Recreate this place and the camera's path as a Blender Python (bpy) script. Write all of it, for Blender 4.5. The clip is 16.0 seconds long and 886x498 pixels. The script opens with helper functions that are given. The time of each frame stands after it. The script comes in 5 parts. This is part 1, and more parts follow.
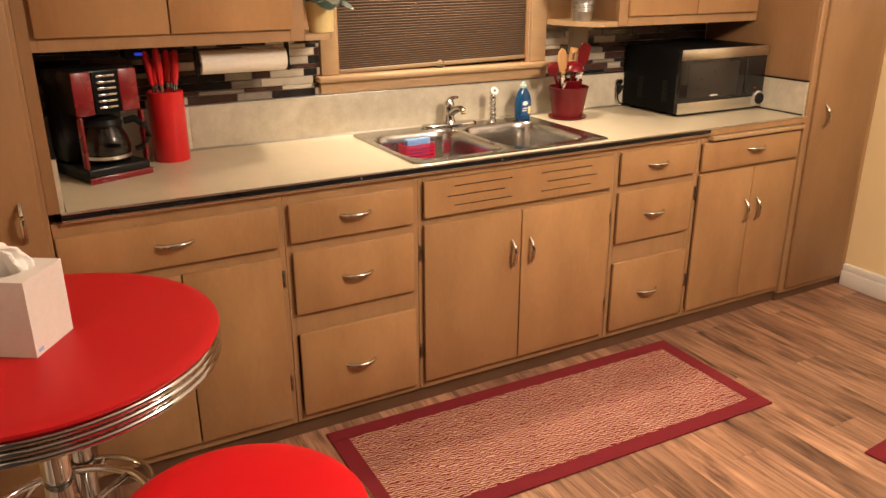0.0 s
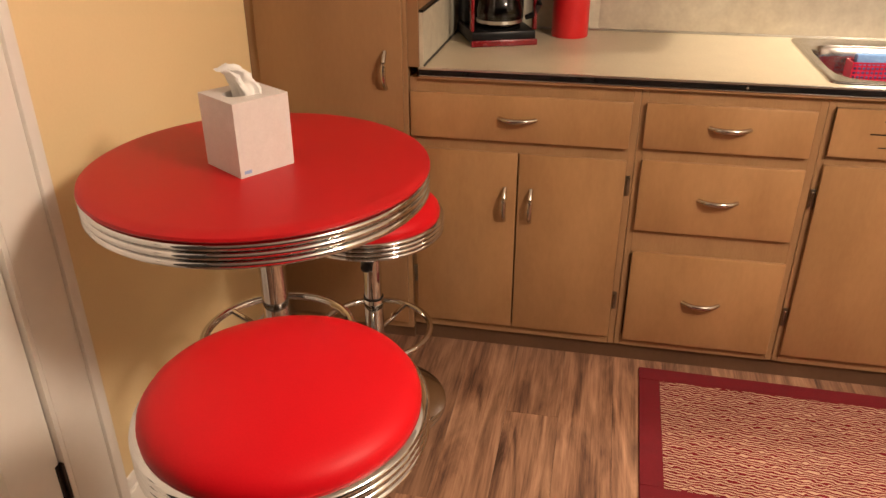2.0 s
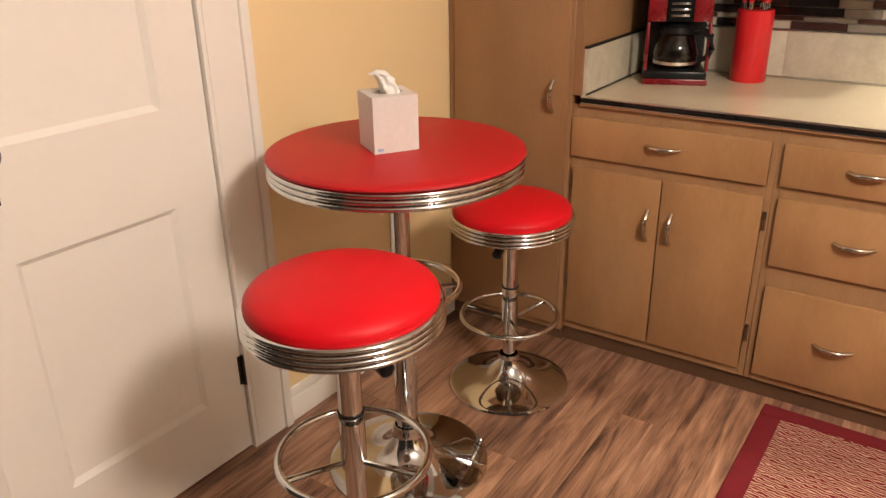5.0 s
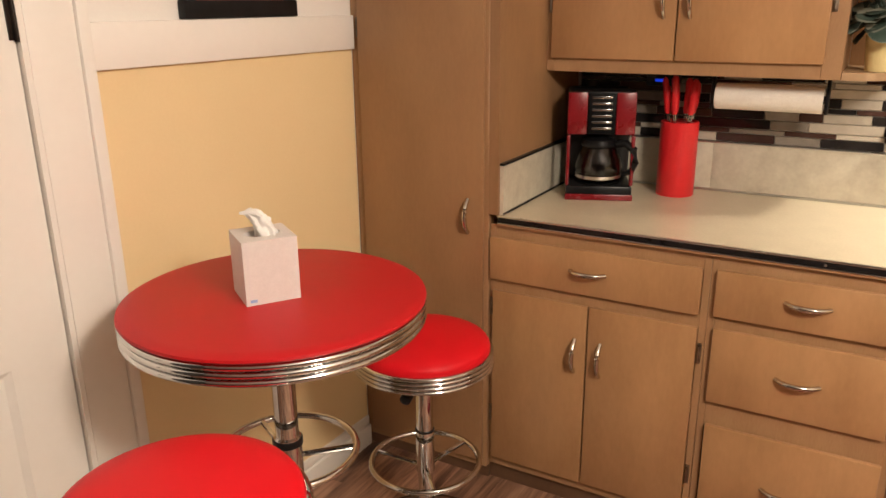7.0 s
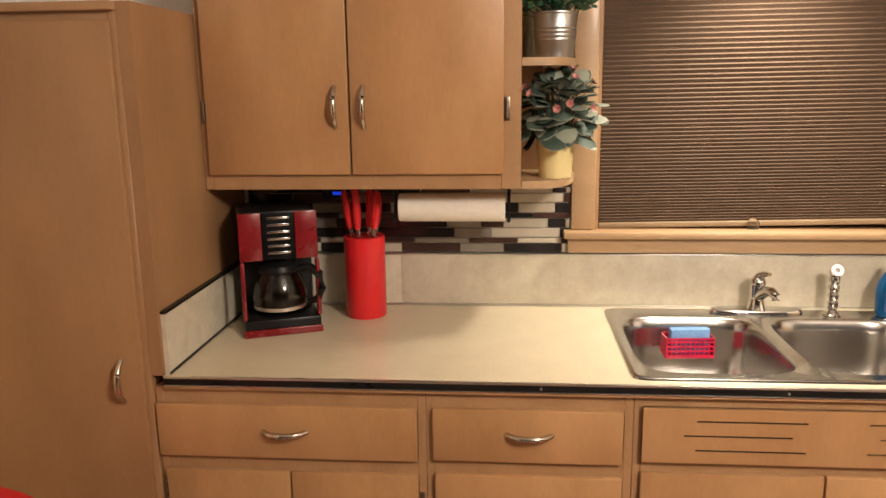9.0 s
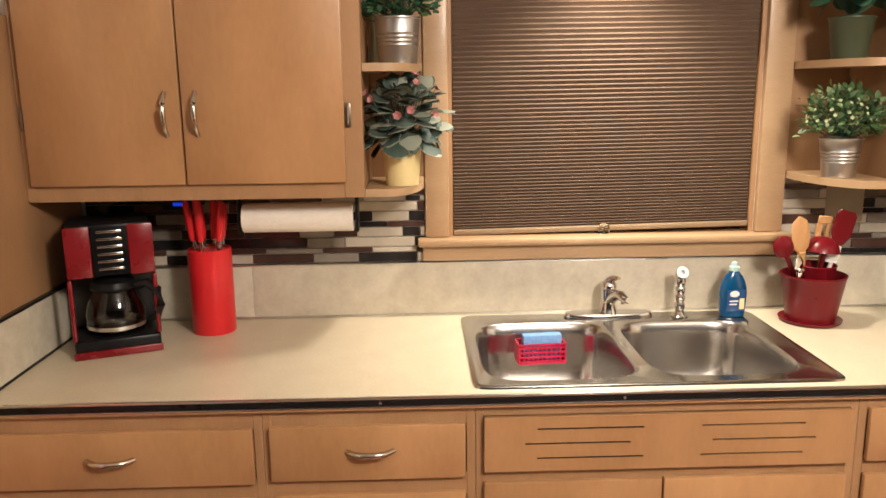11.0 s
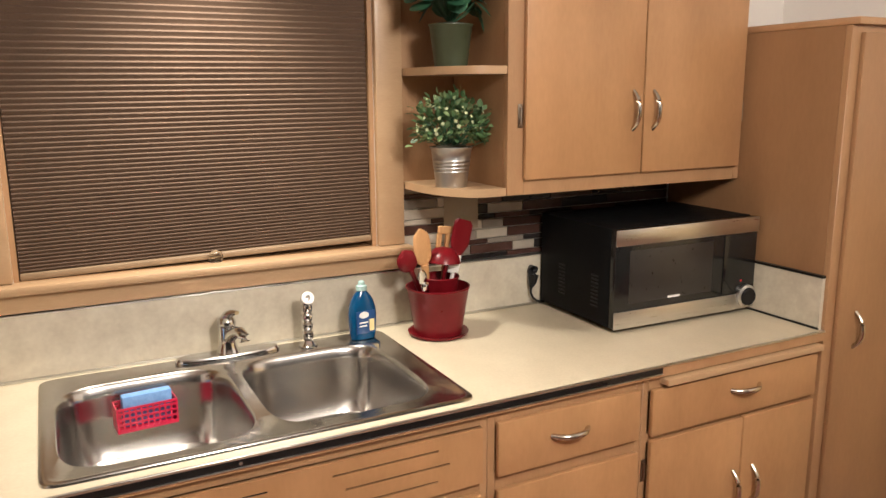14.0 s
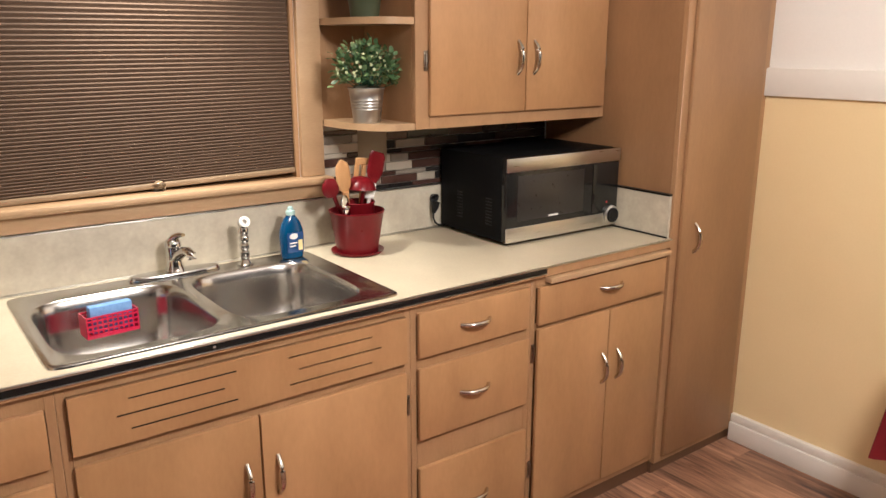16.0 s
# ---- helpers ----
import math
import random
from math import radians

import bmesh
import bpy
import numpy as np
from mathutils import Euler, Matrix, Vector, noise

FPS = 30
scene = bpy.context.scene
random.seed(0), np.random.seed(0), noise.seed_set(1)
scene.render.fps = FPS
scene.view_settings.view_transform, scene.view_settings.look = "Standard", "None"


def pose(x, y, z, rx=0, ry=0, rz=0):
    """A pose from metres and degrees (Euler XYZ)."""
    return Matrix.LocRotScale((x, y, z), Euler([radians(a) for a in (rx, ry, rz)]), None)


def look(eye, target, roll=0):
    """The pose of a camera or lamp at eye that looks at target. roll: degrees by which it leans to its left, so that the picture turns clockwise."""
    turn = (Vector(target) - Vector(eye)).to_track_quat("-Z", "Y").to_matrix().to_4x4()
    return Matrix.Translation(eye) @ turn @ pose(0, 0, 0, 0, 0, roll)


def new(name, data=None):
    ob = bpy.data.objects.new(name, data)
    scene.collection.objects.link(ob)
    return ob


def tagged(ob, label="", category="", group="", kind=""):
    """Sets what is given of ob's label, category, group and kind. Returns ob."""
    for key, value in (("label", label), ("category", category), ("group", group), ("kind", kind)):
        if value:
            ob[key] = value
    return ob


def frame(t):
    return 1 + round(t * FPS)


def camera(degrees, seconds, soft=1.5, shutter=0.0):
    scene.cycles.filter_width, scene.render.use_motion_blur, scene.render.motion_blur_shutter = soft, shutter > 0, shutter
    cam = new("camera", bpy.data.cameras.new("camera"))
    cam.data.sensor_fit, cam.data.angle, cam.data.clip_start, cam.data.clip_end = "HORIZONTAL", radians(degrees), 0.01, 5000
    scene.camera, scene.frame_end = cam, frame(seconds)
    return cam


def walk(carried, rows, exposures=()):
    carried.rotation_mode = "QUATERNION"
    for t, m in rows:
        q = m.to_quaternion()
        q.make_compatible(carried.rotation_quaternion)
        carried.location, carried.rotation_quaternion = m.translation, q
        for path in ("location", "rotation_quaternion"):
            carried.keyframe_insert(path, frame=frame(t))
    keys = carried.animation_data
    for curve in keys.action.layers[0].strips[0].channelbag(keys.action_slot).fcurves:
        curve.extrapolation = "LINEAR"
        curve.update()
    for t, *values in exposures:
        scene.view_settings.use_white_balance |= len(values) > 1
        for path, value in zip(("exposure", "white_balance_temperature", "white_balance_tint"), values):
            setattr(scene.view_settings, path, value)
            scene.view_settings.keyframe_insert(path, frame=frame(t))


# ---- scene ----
cam = camera(59.9, 16.0)
PATH = [
    (0, (0.163, -0.107, 1.538), (1.064, 1.542, 0.854), -0.1),
    (0.5, (0.295, -0.096, 1.52), (0.853, 1.676, 0.778), 0.5),
    (1, (0.391, -0.001, 1.482), (0.757, 1.799, 0.689), -0.1),
    (1.5, (0.577, 0.006, 1.454), (0.518, 1.81, 0.593), -0.4),
    (2, (0.713, 0.043, 1.439), (0.35, 1.789, 0.532), -0.2),
    (2.5, (0.85, 0.125, 1.429), (0.321, 1.825, 0.517), -1.4),
    (3, (1.061, 0.119, 1.444), (0.124, 1.624, 0.52), -0.8),
    (3.2, (1.107, 0.1, 1.449), (0.094, 1.559, 0.53), -1.3),
    (5.3, (1.218, -0.17, 1.447), (0.184, 1.353, 0.665), -1.1),
    (5.5, (1.216, -0.17, 1.448), (0.17, 1.341, 0.657), -1.1),
    (6, (1.207, -0.15, 1.451), (0.158, 1.363, 0.669), -1.3),
    (6.5, (1.179, -0.016, 1.475), (0.192, 1.569, 0.758), -1.6),
    (7, (1.168, 0.153, 1.513), (0.215, 1.803, 0.907), -0.6),
    (7.5, (1.167, 0.284, 1.544), (0.266, 1.983, 0.995), -0.2),
    (8, (1.107, 0.393, 1.557), (0.43, 2.205, 1.048), -0.1),
    (8.5, (1.035, 0.459, 1.579), (0.668, 2.378, 1.148), -1.2),
    (8.7, (1.014, 0.476, 1.575), (0.753, 2.414, 1.156), -0.8),
    (10.8, (1.16, 0.553, 1.571), (1.165, 2.511, 1.163), -0.8),
    (11, (1.187, 0.552, 1.571), (1.242, 2.51, 1.168), -0.7),
    (11.5, (1.203, 0.551, 1.567), (1.393, 2.503, 1.174), 0.1),
    (12, (1.218, 0.568, 1.569), (1.546, 2.502, 1.181), 0.1),
    (12.5, (1.3, 0.641, 1.563), (1.728, 2.56, 1.197), 0.1),
    (13, (1.361, 0.703, 1.561), (1.913, 2.586, 1.178), 0.4),
    (13.5, (1.362, 0.756, 1.557), (2.108, 2.574, 1.184), -0.3),
    (14, (1.365, 0.79, 1.574), (2.258, 2.535, 1.176), -0.4),
    (14.5, (1.359, 0.823, 1.569), (2.391, 2.485, 1.153), -0.1),
    (15, (1.313, 0.826, 1.558), (2.567, 2.318, 1.11), -0.6),
    (15.5, (1.23, 0.656, 1.549), (2.475, 2.15, 1.082), -0.1),
    (16, (1.079, 0.539, 1.55), (2.233, 2.092, 1.046), 0.1),
]
walk(cam, [(t, look(eye, target, roll)) for t, eye, target, roll in PATH],
     [(0, 0.07, 6400, 15), (1, 0.11, 6370, 16), (2, 0.02, 6200, 15), (3, 0.04, 5950, 14), (6, 0.17, 5600, 10), (8.5, 0.07, 5750, 10), (11.5, 0.22, 5430, 10), (12.5, 0.20, 5300, 10), (14.5, -0.02, 5250, 10), (16, 0.09, 5100, 10)])

# ---- world and lights ----
world = bpy.data.worlds.new("night")
scene.world = world
world.use_nodes = True
world.node_tree.nodes["Background"].inputs[0].default_value = (0.02, 0.025, 0.04, 1)
world.node_tree.nodes["Background"].inputs[1].default_value = 0.3


def lamp(name, kind, m, watts, colour, size=0.2, size_y=None, spot=None):
    d = bpy.data.lights.new(name, kind)
    d.energy, d.color = watts, colour
    if kind == "AREA":
        d.shape, d.size = "DISK", size
    else:
        d.shadow_soft_size = size
    if spot:
        d.spot_size, d.spot_blend = radians(spot), 0.85
    ob = new(name, d)
    ob.matrix_world = m
    return ob


WARM = (1.0, 0.79, 0.565)
lamp("ceiling_lamp", "POINT", pose(2.12, 0.47, 2.27), 150, WARM, 0.19)
lamp("sink_lamp", "SPOT", pose(1.72, 2.555, 2.10), 96, (1.0, 0.80, 0.55), 0.06, spot=106)

# ---- materials ----


def mat(name, a, b=None, rough=0.5, scale=6.0, stretch=(1, 1, 1), fine=60.0, fine_mix=0.25, bump=0.02,
        metal=0.0, coat=0.0, var=0.0, rough_var=0.08, spec=0.5):
    """Two-scale mottled surface; a and b are base colours, stretch scales the coordinates."""
    m = bpy.data.materials.new(name)
    m.use_nodes = True
    nt = m.node_tree
    n, l = nt.nodes, nt.links
    p = n["Principled BSDF"]
    b = b or a
    tc = n.new("ShaderNodeTexCoord")
    mp = n.new("ShaderNodeMapping")
    mp.inputs["Scale"].default_value = stretch
    l.new(tc.outputs["Object"], mp.inputs["Vector"])
    n1 = n.new("ShaderNodeTexNoise")
    n1.inputs["Scale"].default_value, n1.inputs["Detail"].default_value = scale, 4
    n2 = n.new("ShaderNodeTexNoise")
    n2.inputs["Scale"].default_value, n2.inputs["Detail"].default_value = fine, 3
    vec = mp.outputs["Vector"]
    if var:
        info = n.new("ShaderNodeObjectInfo")
        add = n.new("ShaderNodeVectorMath")
        add.operation = "MULTIPLY_ADD"
        l.new(info.outputs["Random"], add.inputs[0])
        add.inputs[1].default_value = (37, 19, 53)
        l.new(vec, add.inputs[2])
        vec = add.outputs[0]
    l.new(vec, n1.inputs["Vector"])
    l.new(vec, n2.inputs["Vector"])
    mx = n.new("ShaderNodeMix")
    mx.inputs["Factor"].default_value = fine_mix
    l.new(n1.outputs["Fac"], mx.inputs[2])
    l.new(n2.outputs["Fac"], mx.inputs[3])
    ramp = n.new("ShaderNodeValToRGB")
    ramp.color_ramp.elements[0].position, ramp.color_ramp.elements[1].position = 0.3, 0.7
    ramp.color_ramp.elements[0].color, ramp.color_ramp.elements[1].color = (*a, 1), (*b, 1)
    l.new(mx.outputs[0], ramp.inputs["Fac"])
    col = ramp.outputs["Color"]
    if var:
        hsv = n.new("ShaderNodeHueSaturation")
        mr = n.new("ShaderNodeMapRange")
        mr.inputs["To Min"].default_value, mr.inputs["To Max"].default_value = 1 - var, 1 + var
        l.new(info.outputs["Random"], mr.inputs["Value"])
        l.new(mr.outputs["Result"], hsv.inputs["Value"])
        l.new(col, hsv.inputs["Color"])
        col = hsv.outputs["Color"]
    l.new(col, p.inputs["Base Color"])
    rr = n.new("ShaderNodeMapRange")
    rr.inputs["To Min"].default_value = max(0.02, rough - rough_var)
    rr.inputs["To Max"].default_value = min(1.0, rough + rough_var)
    l.new(n1.outputs["Fac"], rr.inputs["Value"])
    l.new(rr.outputs["Result"], p.inputs["Roughness"])
    p.inputs["Metallic"].default_value = metal
    p.inputs["Coat Weight"].default_value = coat
    p.inputs["Coat Roughness"].default_value = 0.15
    p.inputs["Specular IOR Level"].default_value = spec
    if bump:
        bp = n.new("ShaderNodeBump")
        bp.inputs["Strength"].default_value, bp.inputs["Distance"].default_value = min(1.0, bump * 10), 0.002
        l.new(mx.outputs[0], bp.inputs["Height"])
        l.new(bp.outputs["Normal"], p.inputs["Normal"])
    return m


def glass(name, colour, rough=0.02, ior=1.45):
    m = bpy.data.materials.new(name)
    m.use_nodes = True
    p = m.node_tree.nodes["Principled BSDF"]
    p.inputs["Base Color"].default_value = (*colour, 1)
    p.inputs["Transmission Weight"].default_value = 1
    p.inputs["Roughness"].default_value, p.inputs["IOR"].default_value = rough, ior
    return m


def glow_print():
    """Dark red print with one soft orange sun towards its darker side."""
    m = bpy.data.materials.new("sunset_print")
    m.use_nodes = True
    n, l = m.node_tree.nodes, m.node_tree.links
    p = n["Principled BSDF"]
    tc, mp = n.new("ShaderNodeTexCoord"), n.new("ShaderNodeMapping")
    mp.inputs["Location"].default_value = (0, 0.58, -1.36)
    mp.inputs["Scale"].default_value = (0, 9.0, 9.5)
    l.new(tc.outputs["Object"], mp.inputs["Vector"])
    nz = n.new("ShaderNodeTexNoise")
    nz.inputs["Scale"].default_value = 14
    l.new(tc.outputs["Object"], nz.inputs["Vector"])
    g = n.new("ShaderNodeTexGradient")
    g.gradient_type = "SPHERICAL"
    l.new(mp.outputs["Vector"], g.inputs["Vector"])
    mx = n.new("ShaderNodeMath")
    mx.operation = "MULTIPLY_ADD"
    mx.inputs[1].default_value = 0.28
    l.new(nz.outputs["Fac"], mx.inputs[0])
    l.new(g.outputs["Fac"], mx.inputs[2])
    r = n.new("ShaderNodeValToRGB")
    e = r.color_ramp.elements
    e[0].position, e[0].color = 0.08, (0.075, 0.012, 0.010, 1)
    e[1].position, e[1].color = 0.95, (0.75, 0.36, 0.16, 1)
    mid = e.new(0.5)
    mid.color = (0.26, 0.05, 0.022, 1)
    l.new(mx.outputs[0], r.inputs["Fac"])
    l.new(r.outputs["Color"], p.inputs["Base Color"])
    p.inputs["Roughness"].default_value = 0.3
    return m


# MAPLE's colours at about three quarters, for pantry doors, sides and filler.
PANTRY = mat("pantry_maple_dark", (0.245, 0.132, 0.058), (0.335, 0.188, 0.084), 0.5, 3.5, (1.6, 1.6, 0.6), 60, 0.2, 0.010, coat=0.06, var=0.03)
MAPLE = mat("maple_veneer", (0.322, 0.172, 0.072), (0.466, 0.266, 0.118), 0.42, 3.5, (1.6, 1.6, 0.6), 60, 0.2, 0.010, coat=0.12, var=0.05)
FRAME_WOOD = mat("maple_solid", (0.315, 0.178, 0.082), (0.41, 0.245, 0.120), 0.45, 5, (3, 3, 0.5), 110, 0.35, 0.02, coat=0.1)
RAIL_WOOD = mat("pale_trim_wood", (0.385, 0.25, 0.132), (0.48, 0.325, 0.182), 0.45, 5, (0.6, 3, 3), 110, 0.35, 0.02, coat=0.1)
DARK_GAP = mat("joint_shadow_stain", (0.13, 0.07, 0.035), (0.2, 0.11, 0.055), 0.7, 9)
TOE = mat("brown_toe_board", (0.10, 0.050, 0.025), (0.145, 0.076, 0.039), 0.6, 7)
LAMINATE = mat("cream_laminate", (0.55, 0.485, 0.345), (0.65, 0.58, 0.43), 0.33, 14, (1, 1, 1), 130, 0.45, 0.01, coat=0.1)
SPLASH = mat("cream_marbled_laminate", (0.47, 0.425, 0.335), (0.62, 0.58, 0.465), 0.36, 22, (1, 1, 1), 80, 0.35, 0.01)
EDGE_BLACK = mat("black_edge_band", (0.006, 0.006, 0.007), (0.012, 0.012, 0.012), 0.3, 12, spec=0.25)
ALU = mat("brushed_aluminium", (0.62, 0.61, 0.58), (0.72, 0.71, 0.68), 0.3, 8, (1, 20, 20), 120, 0.4, 0.01, metal=1)
STEEL = mat("brushed_sink_steel", (0.50, 0.48, 0.455), (0.57, 0.555, 0.53), 0.21, 2.5, (1, 3, 3), 200, 0.3, 0, metal=1, rough_var=0.03)
CHROME = mat("polished_chrome", (0.58, 0.575, 0.565), (0.64, 0.635, 0.625), 0.045, 10, bump=0, metal=1, rough_var=0.025)
PULL = mat("brushed_nickel_pull", (0.52, 0.48, 0.42), (0.62, 0.58, 0.52), 0.19, 30, metal=1)
HINGE = mat("aged_hinge_metal", (0.20, 0.16, 0.12), (0.34, 0.29, 0.23), 0.35, 40, metal=1)
BRONZE = mat("oil_rubbed_bronze", (0.02, 0.014, 0.011), (0.05, 0.035, 0.027), 0.35, 30, metal=0.7)
VINYL = mat("red_vinyl_cushion", (0.60, 0.003, 0.008), (0.66, 0.006, 0.011), 0.45, 8, (1, 1, 1), 420, 0.5, 0.02, rough_var=0.05, spec=0.2)
TOP_RED = mat("red_vinyl_tabletop", (0.43, 0.006, 0.009), (0.50, 0.010, 0.012), 0.44, 7, (1, 1, 1), 420, 0.5, 0.025, rough_var=0.06, spec=0.3)
BLACK = mat("black_plastic", (0.007, 0.007, 0.008), (0.012, 0.012, 0.013), 0.32, 20, spec=0.22)
BLACK_MATT = mat("matt_black_enamel", (0.0045, 0.005, 0.0055), (0.007, 0.007, 0.0075), 0.5, 30, spec=0.07)
BLACK_GLASS = mat("black_door_glass", (0.010, 0.010, 0.010), (0.016, 0.016, 0.016), 0.12, 10, bump=0)
SMOKED = mat("smoked_window_mesh", (0.024, 0.022, 0.020), (0.028, 0.026, 0.024), 0.3, 40, bump=0)
COFFEE_RED = mat("metallic_red_plastic", (0.165, 0.004, 0.008), (0.21, 0.007, 0.011), 0.28, 20, coat=0.1)
CRIMSON = mat("crimson_glazed_metal", (0.115, 0.0035, 0.007), (0.15, 0.006, 0.010), 0.3, 12, spec=0.28)
KNIFE_RED = mat("bright_red_plastic", (0.60, 0.012, 0.016), (0.68, 0.02, 0.022), 0.32, 10)
WHITE_PAINT = mat("white_gloss_paint", (0.84, 0.815, 0.76), (0.88, 0.855, 0.80), 0.42, 3, (1, 1, 1), 50, 0.3, 0.012)
WALL_WHITE = mat("white_wall_paint", (0.80, 0.775, 0.73), (0.85, 0.825, 0.78), 0.7, 2.5, (1, 1, 1), 140, 0.35, 0.02)
WALL_YELLOW = mat("pale_yellow_wall_paint", (0.80, 0.635, 0.345), (0.85, 0.685, 0.39), 0.6, 2.2, (1, 1, 1), 140, 0.35, 0.02)
CEILING = mat("white_ceiling_paint", (0.72, 0.70, 0.66), (0.78, 0.76, 0.72), 0.85, 3, (1, 1, 1), 90, 0.4, 0.03)
PAPER = mat("white_tissue_paper", (0.80, 0.78, 0.75), (0.86, 0.84, 0.81), 0.85, 20)
CARD = mat("white_printed_card", (0.66, 0.62, 0.59), (0.74, 0.70, 0.67), 0.55, 60, (1, 1, 1), 260, 0.5, 0.01)
TOWEL = mat("quilted_paper_towel", (0.74, 0.69, 0.62), (0.82, 0.78, 0.71), 0.9, 60, (1, 1, 1), 200, 0.5, 0.05)
# Colour of unseen walls: dark to deepen chrome reflections and cut bounced light.
UNSEEN_DARK = mat("unseen_wall_dark", (0.035, 0.033, 0.032), (0.055, 0.052, 0.05), 0.8, 3)
BLUE_INK = mat("pale_blue_print", (0.25, 0.38, 0.66), (0.3, 0.43, 0.7), 0.5)
ZINC = mat("galvanised_zinc", (0.42, 0.42, 0.41), (0.58, 0.58, 0.57), 0.36, 22, (1, 1, 0.35), 70, 0.3, 0.01, metal=1)
YELLOW_POT = mat("pale_yellow_enamel", (0.78, 0.65, 0.30), (0.84, 0.71, 0.36), 0.4, 12)
GREEN_POT = mat("olive_green_enamel", (0.040, 0.052, 0.026), (0.06, 0.072, 0.036), 0.45, 12)
SOIL = mat("dark_moss_filling", (0.02, 0.018, 0.01), (0.05, 0.045, 0.02), 0.95, 60)
LEAF = mat("boxwood_leaf", (0.045, 0.098, 0.032), (0.095, 0.165, 0.062), 0.5, 25, var=0.0)
LEAF_GREY = mat("grey_green_violet_leaf", (0.03, 0.055, 0.042), (0.085, 0.115, 0.09), 0.6, 22)
LEAF_RIM = mat("pale_leaf_underside", (0.24, 0.26, 0.2), (0.34, 0.36, 0.29), 0.6, 22)
LEAF_DEEP = mat("deep_green_leaf", (0.018, 0.07, 0.035), (0.04, 0.12, 0.06), 0.45, 22)
PETAL_PINK = mat("pink_petal", (0.30, 0.11, 0.105), (0.42, 0.20, 0.175), 0.6, 40)
PETAL_RED = mat("red_petal", (0.5, 0.03, 0.03), (0.62, 0.06, 0.05), 0.6, 40)
PETAL_WHITE = mat("cream_petal", (0.30, 0.36, 0.16), (0.52, 0.54, 0.34), 0.6, 40)
BLUE_SOAP = mat("blue_dish_soap", (0.002, 0.04, 0.12), (0.004, 0.07, 0.18), 0.18, 10, coat=0.3)
SOAP_CAP = mat("translucent_blue_cap", (0.34, 0.50, 0.48), (0.42, 0.57, 0.55), 0.35)
SPONGE = mat("blue_sponge", (0.16, 0.32, 0.66), (0.24, 0.42, 0.75), 0.95, 120, bump=0.08)
CADDY = mat("crimson_soft_plastic", (0.50, 0.006, 0.045), (0.60, 0.012, 0.07), 0.3, 20)
SPOON = mat("turned_beech", (0.50, 0.27, 0.10), (0.62, 0.36, 0.16), 0.55, 8, (4, 4, 0.7))
BLIND = mat("brown_pleated_fabric", (0.082, 0.050, 0.030), (0.112, 0.070, 0.043), 0.75, 12, (1, 1, 1), 300, 0.5, 0.03)
BLIND_RAIL = mat("tan_blind_rail", (0.24, 0.17, 0.10), (0.30, 0.215, 0.13), 0.4, 10)
RUG_RED = mat("dark_red_cotton_border", (0.135, 0.003, 0.009), (0.19, 0.006, 0.014), 0.95, 30, (1, 1, 1), 420, 0.5, 0.08)
ART = glow_print()
ART_DARK = mat("dark_brown_print", (0.030, 0.014, 0.011), (0.055, 0.024, 0.018), 0.35, 14, bump=0)
ART_STRIP = mat("red_brown_print", (0.13, 0.022, 0.012), (0.20, 0.04, 0.02), 0.35, 14, bump=0)
PLATE = mat("beige_switch_plate", (0.30, 0.25, 0.18), (0.35, 0.30, 0.22), 0.4, 10)
GLASS = glass("clear_glass", (0.95, 0.96, 0.96))
CARAFE = glass("carafe_glass", (0.45, 0.44, 0.43))
ACRYLIC = glass("clear_acrylic", (0.95, 0.94, 0.9), 0.08)
CLOTH_RED = mat("deep_red_cloth", (0.22, 0.008, 0.014), (0.30, 0.014, 0.02), 0.9, 20, (1, 1, 1), 300, 0.5, 0.06)
BLUE_GLOW = bpy.data.materials.new("blue_strip_glow")
BLUE_GLOW.use_nodes = True
BLUE_GLOW.node_tree.nodes["Principled BSDF"].inputs["Emission Color"].default_value = (0.02, 0.07, 0.9, 1)
BLUE_GLOW.node_tree.nodes["Principled BSDF"].inputs["Base Color"].default_value = (0.004, 0.006, 0.02, 1)
BLUE_GLOW.node_tree.nodes["Principled BSDF"].inputs["Emission Strength"].default_value = 0.5


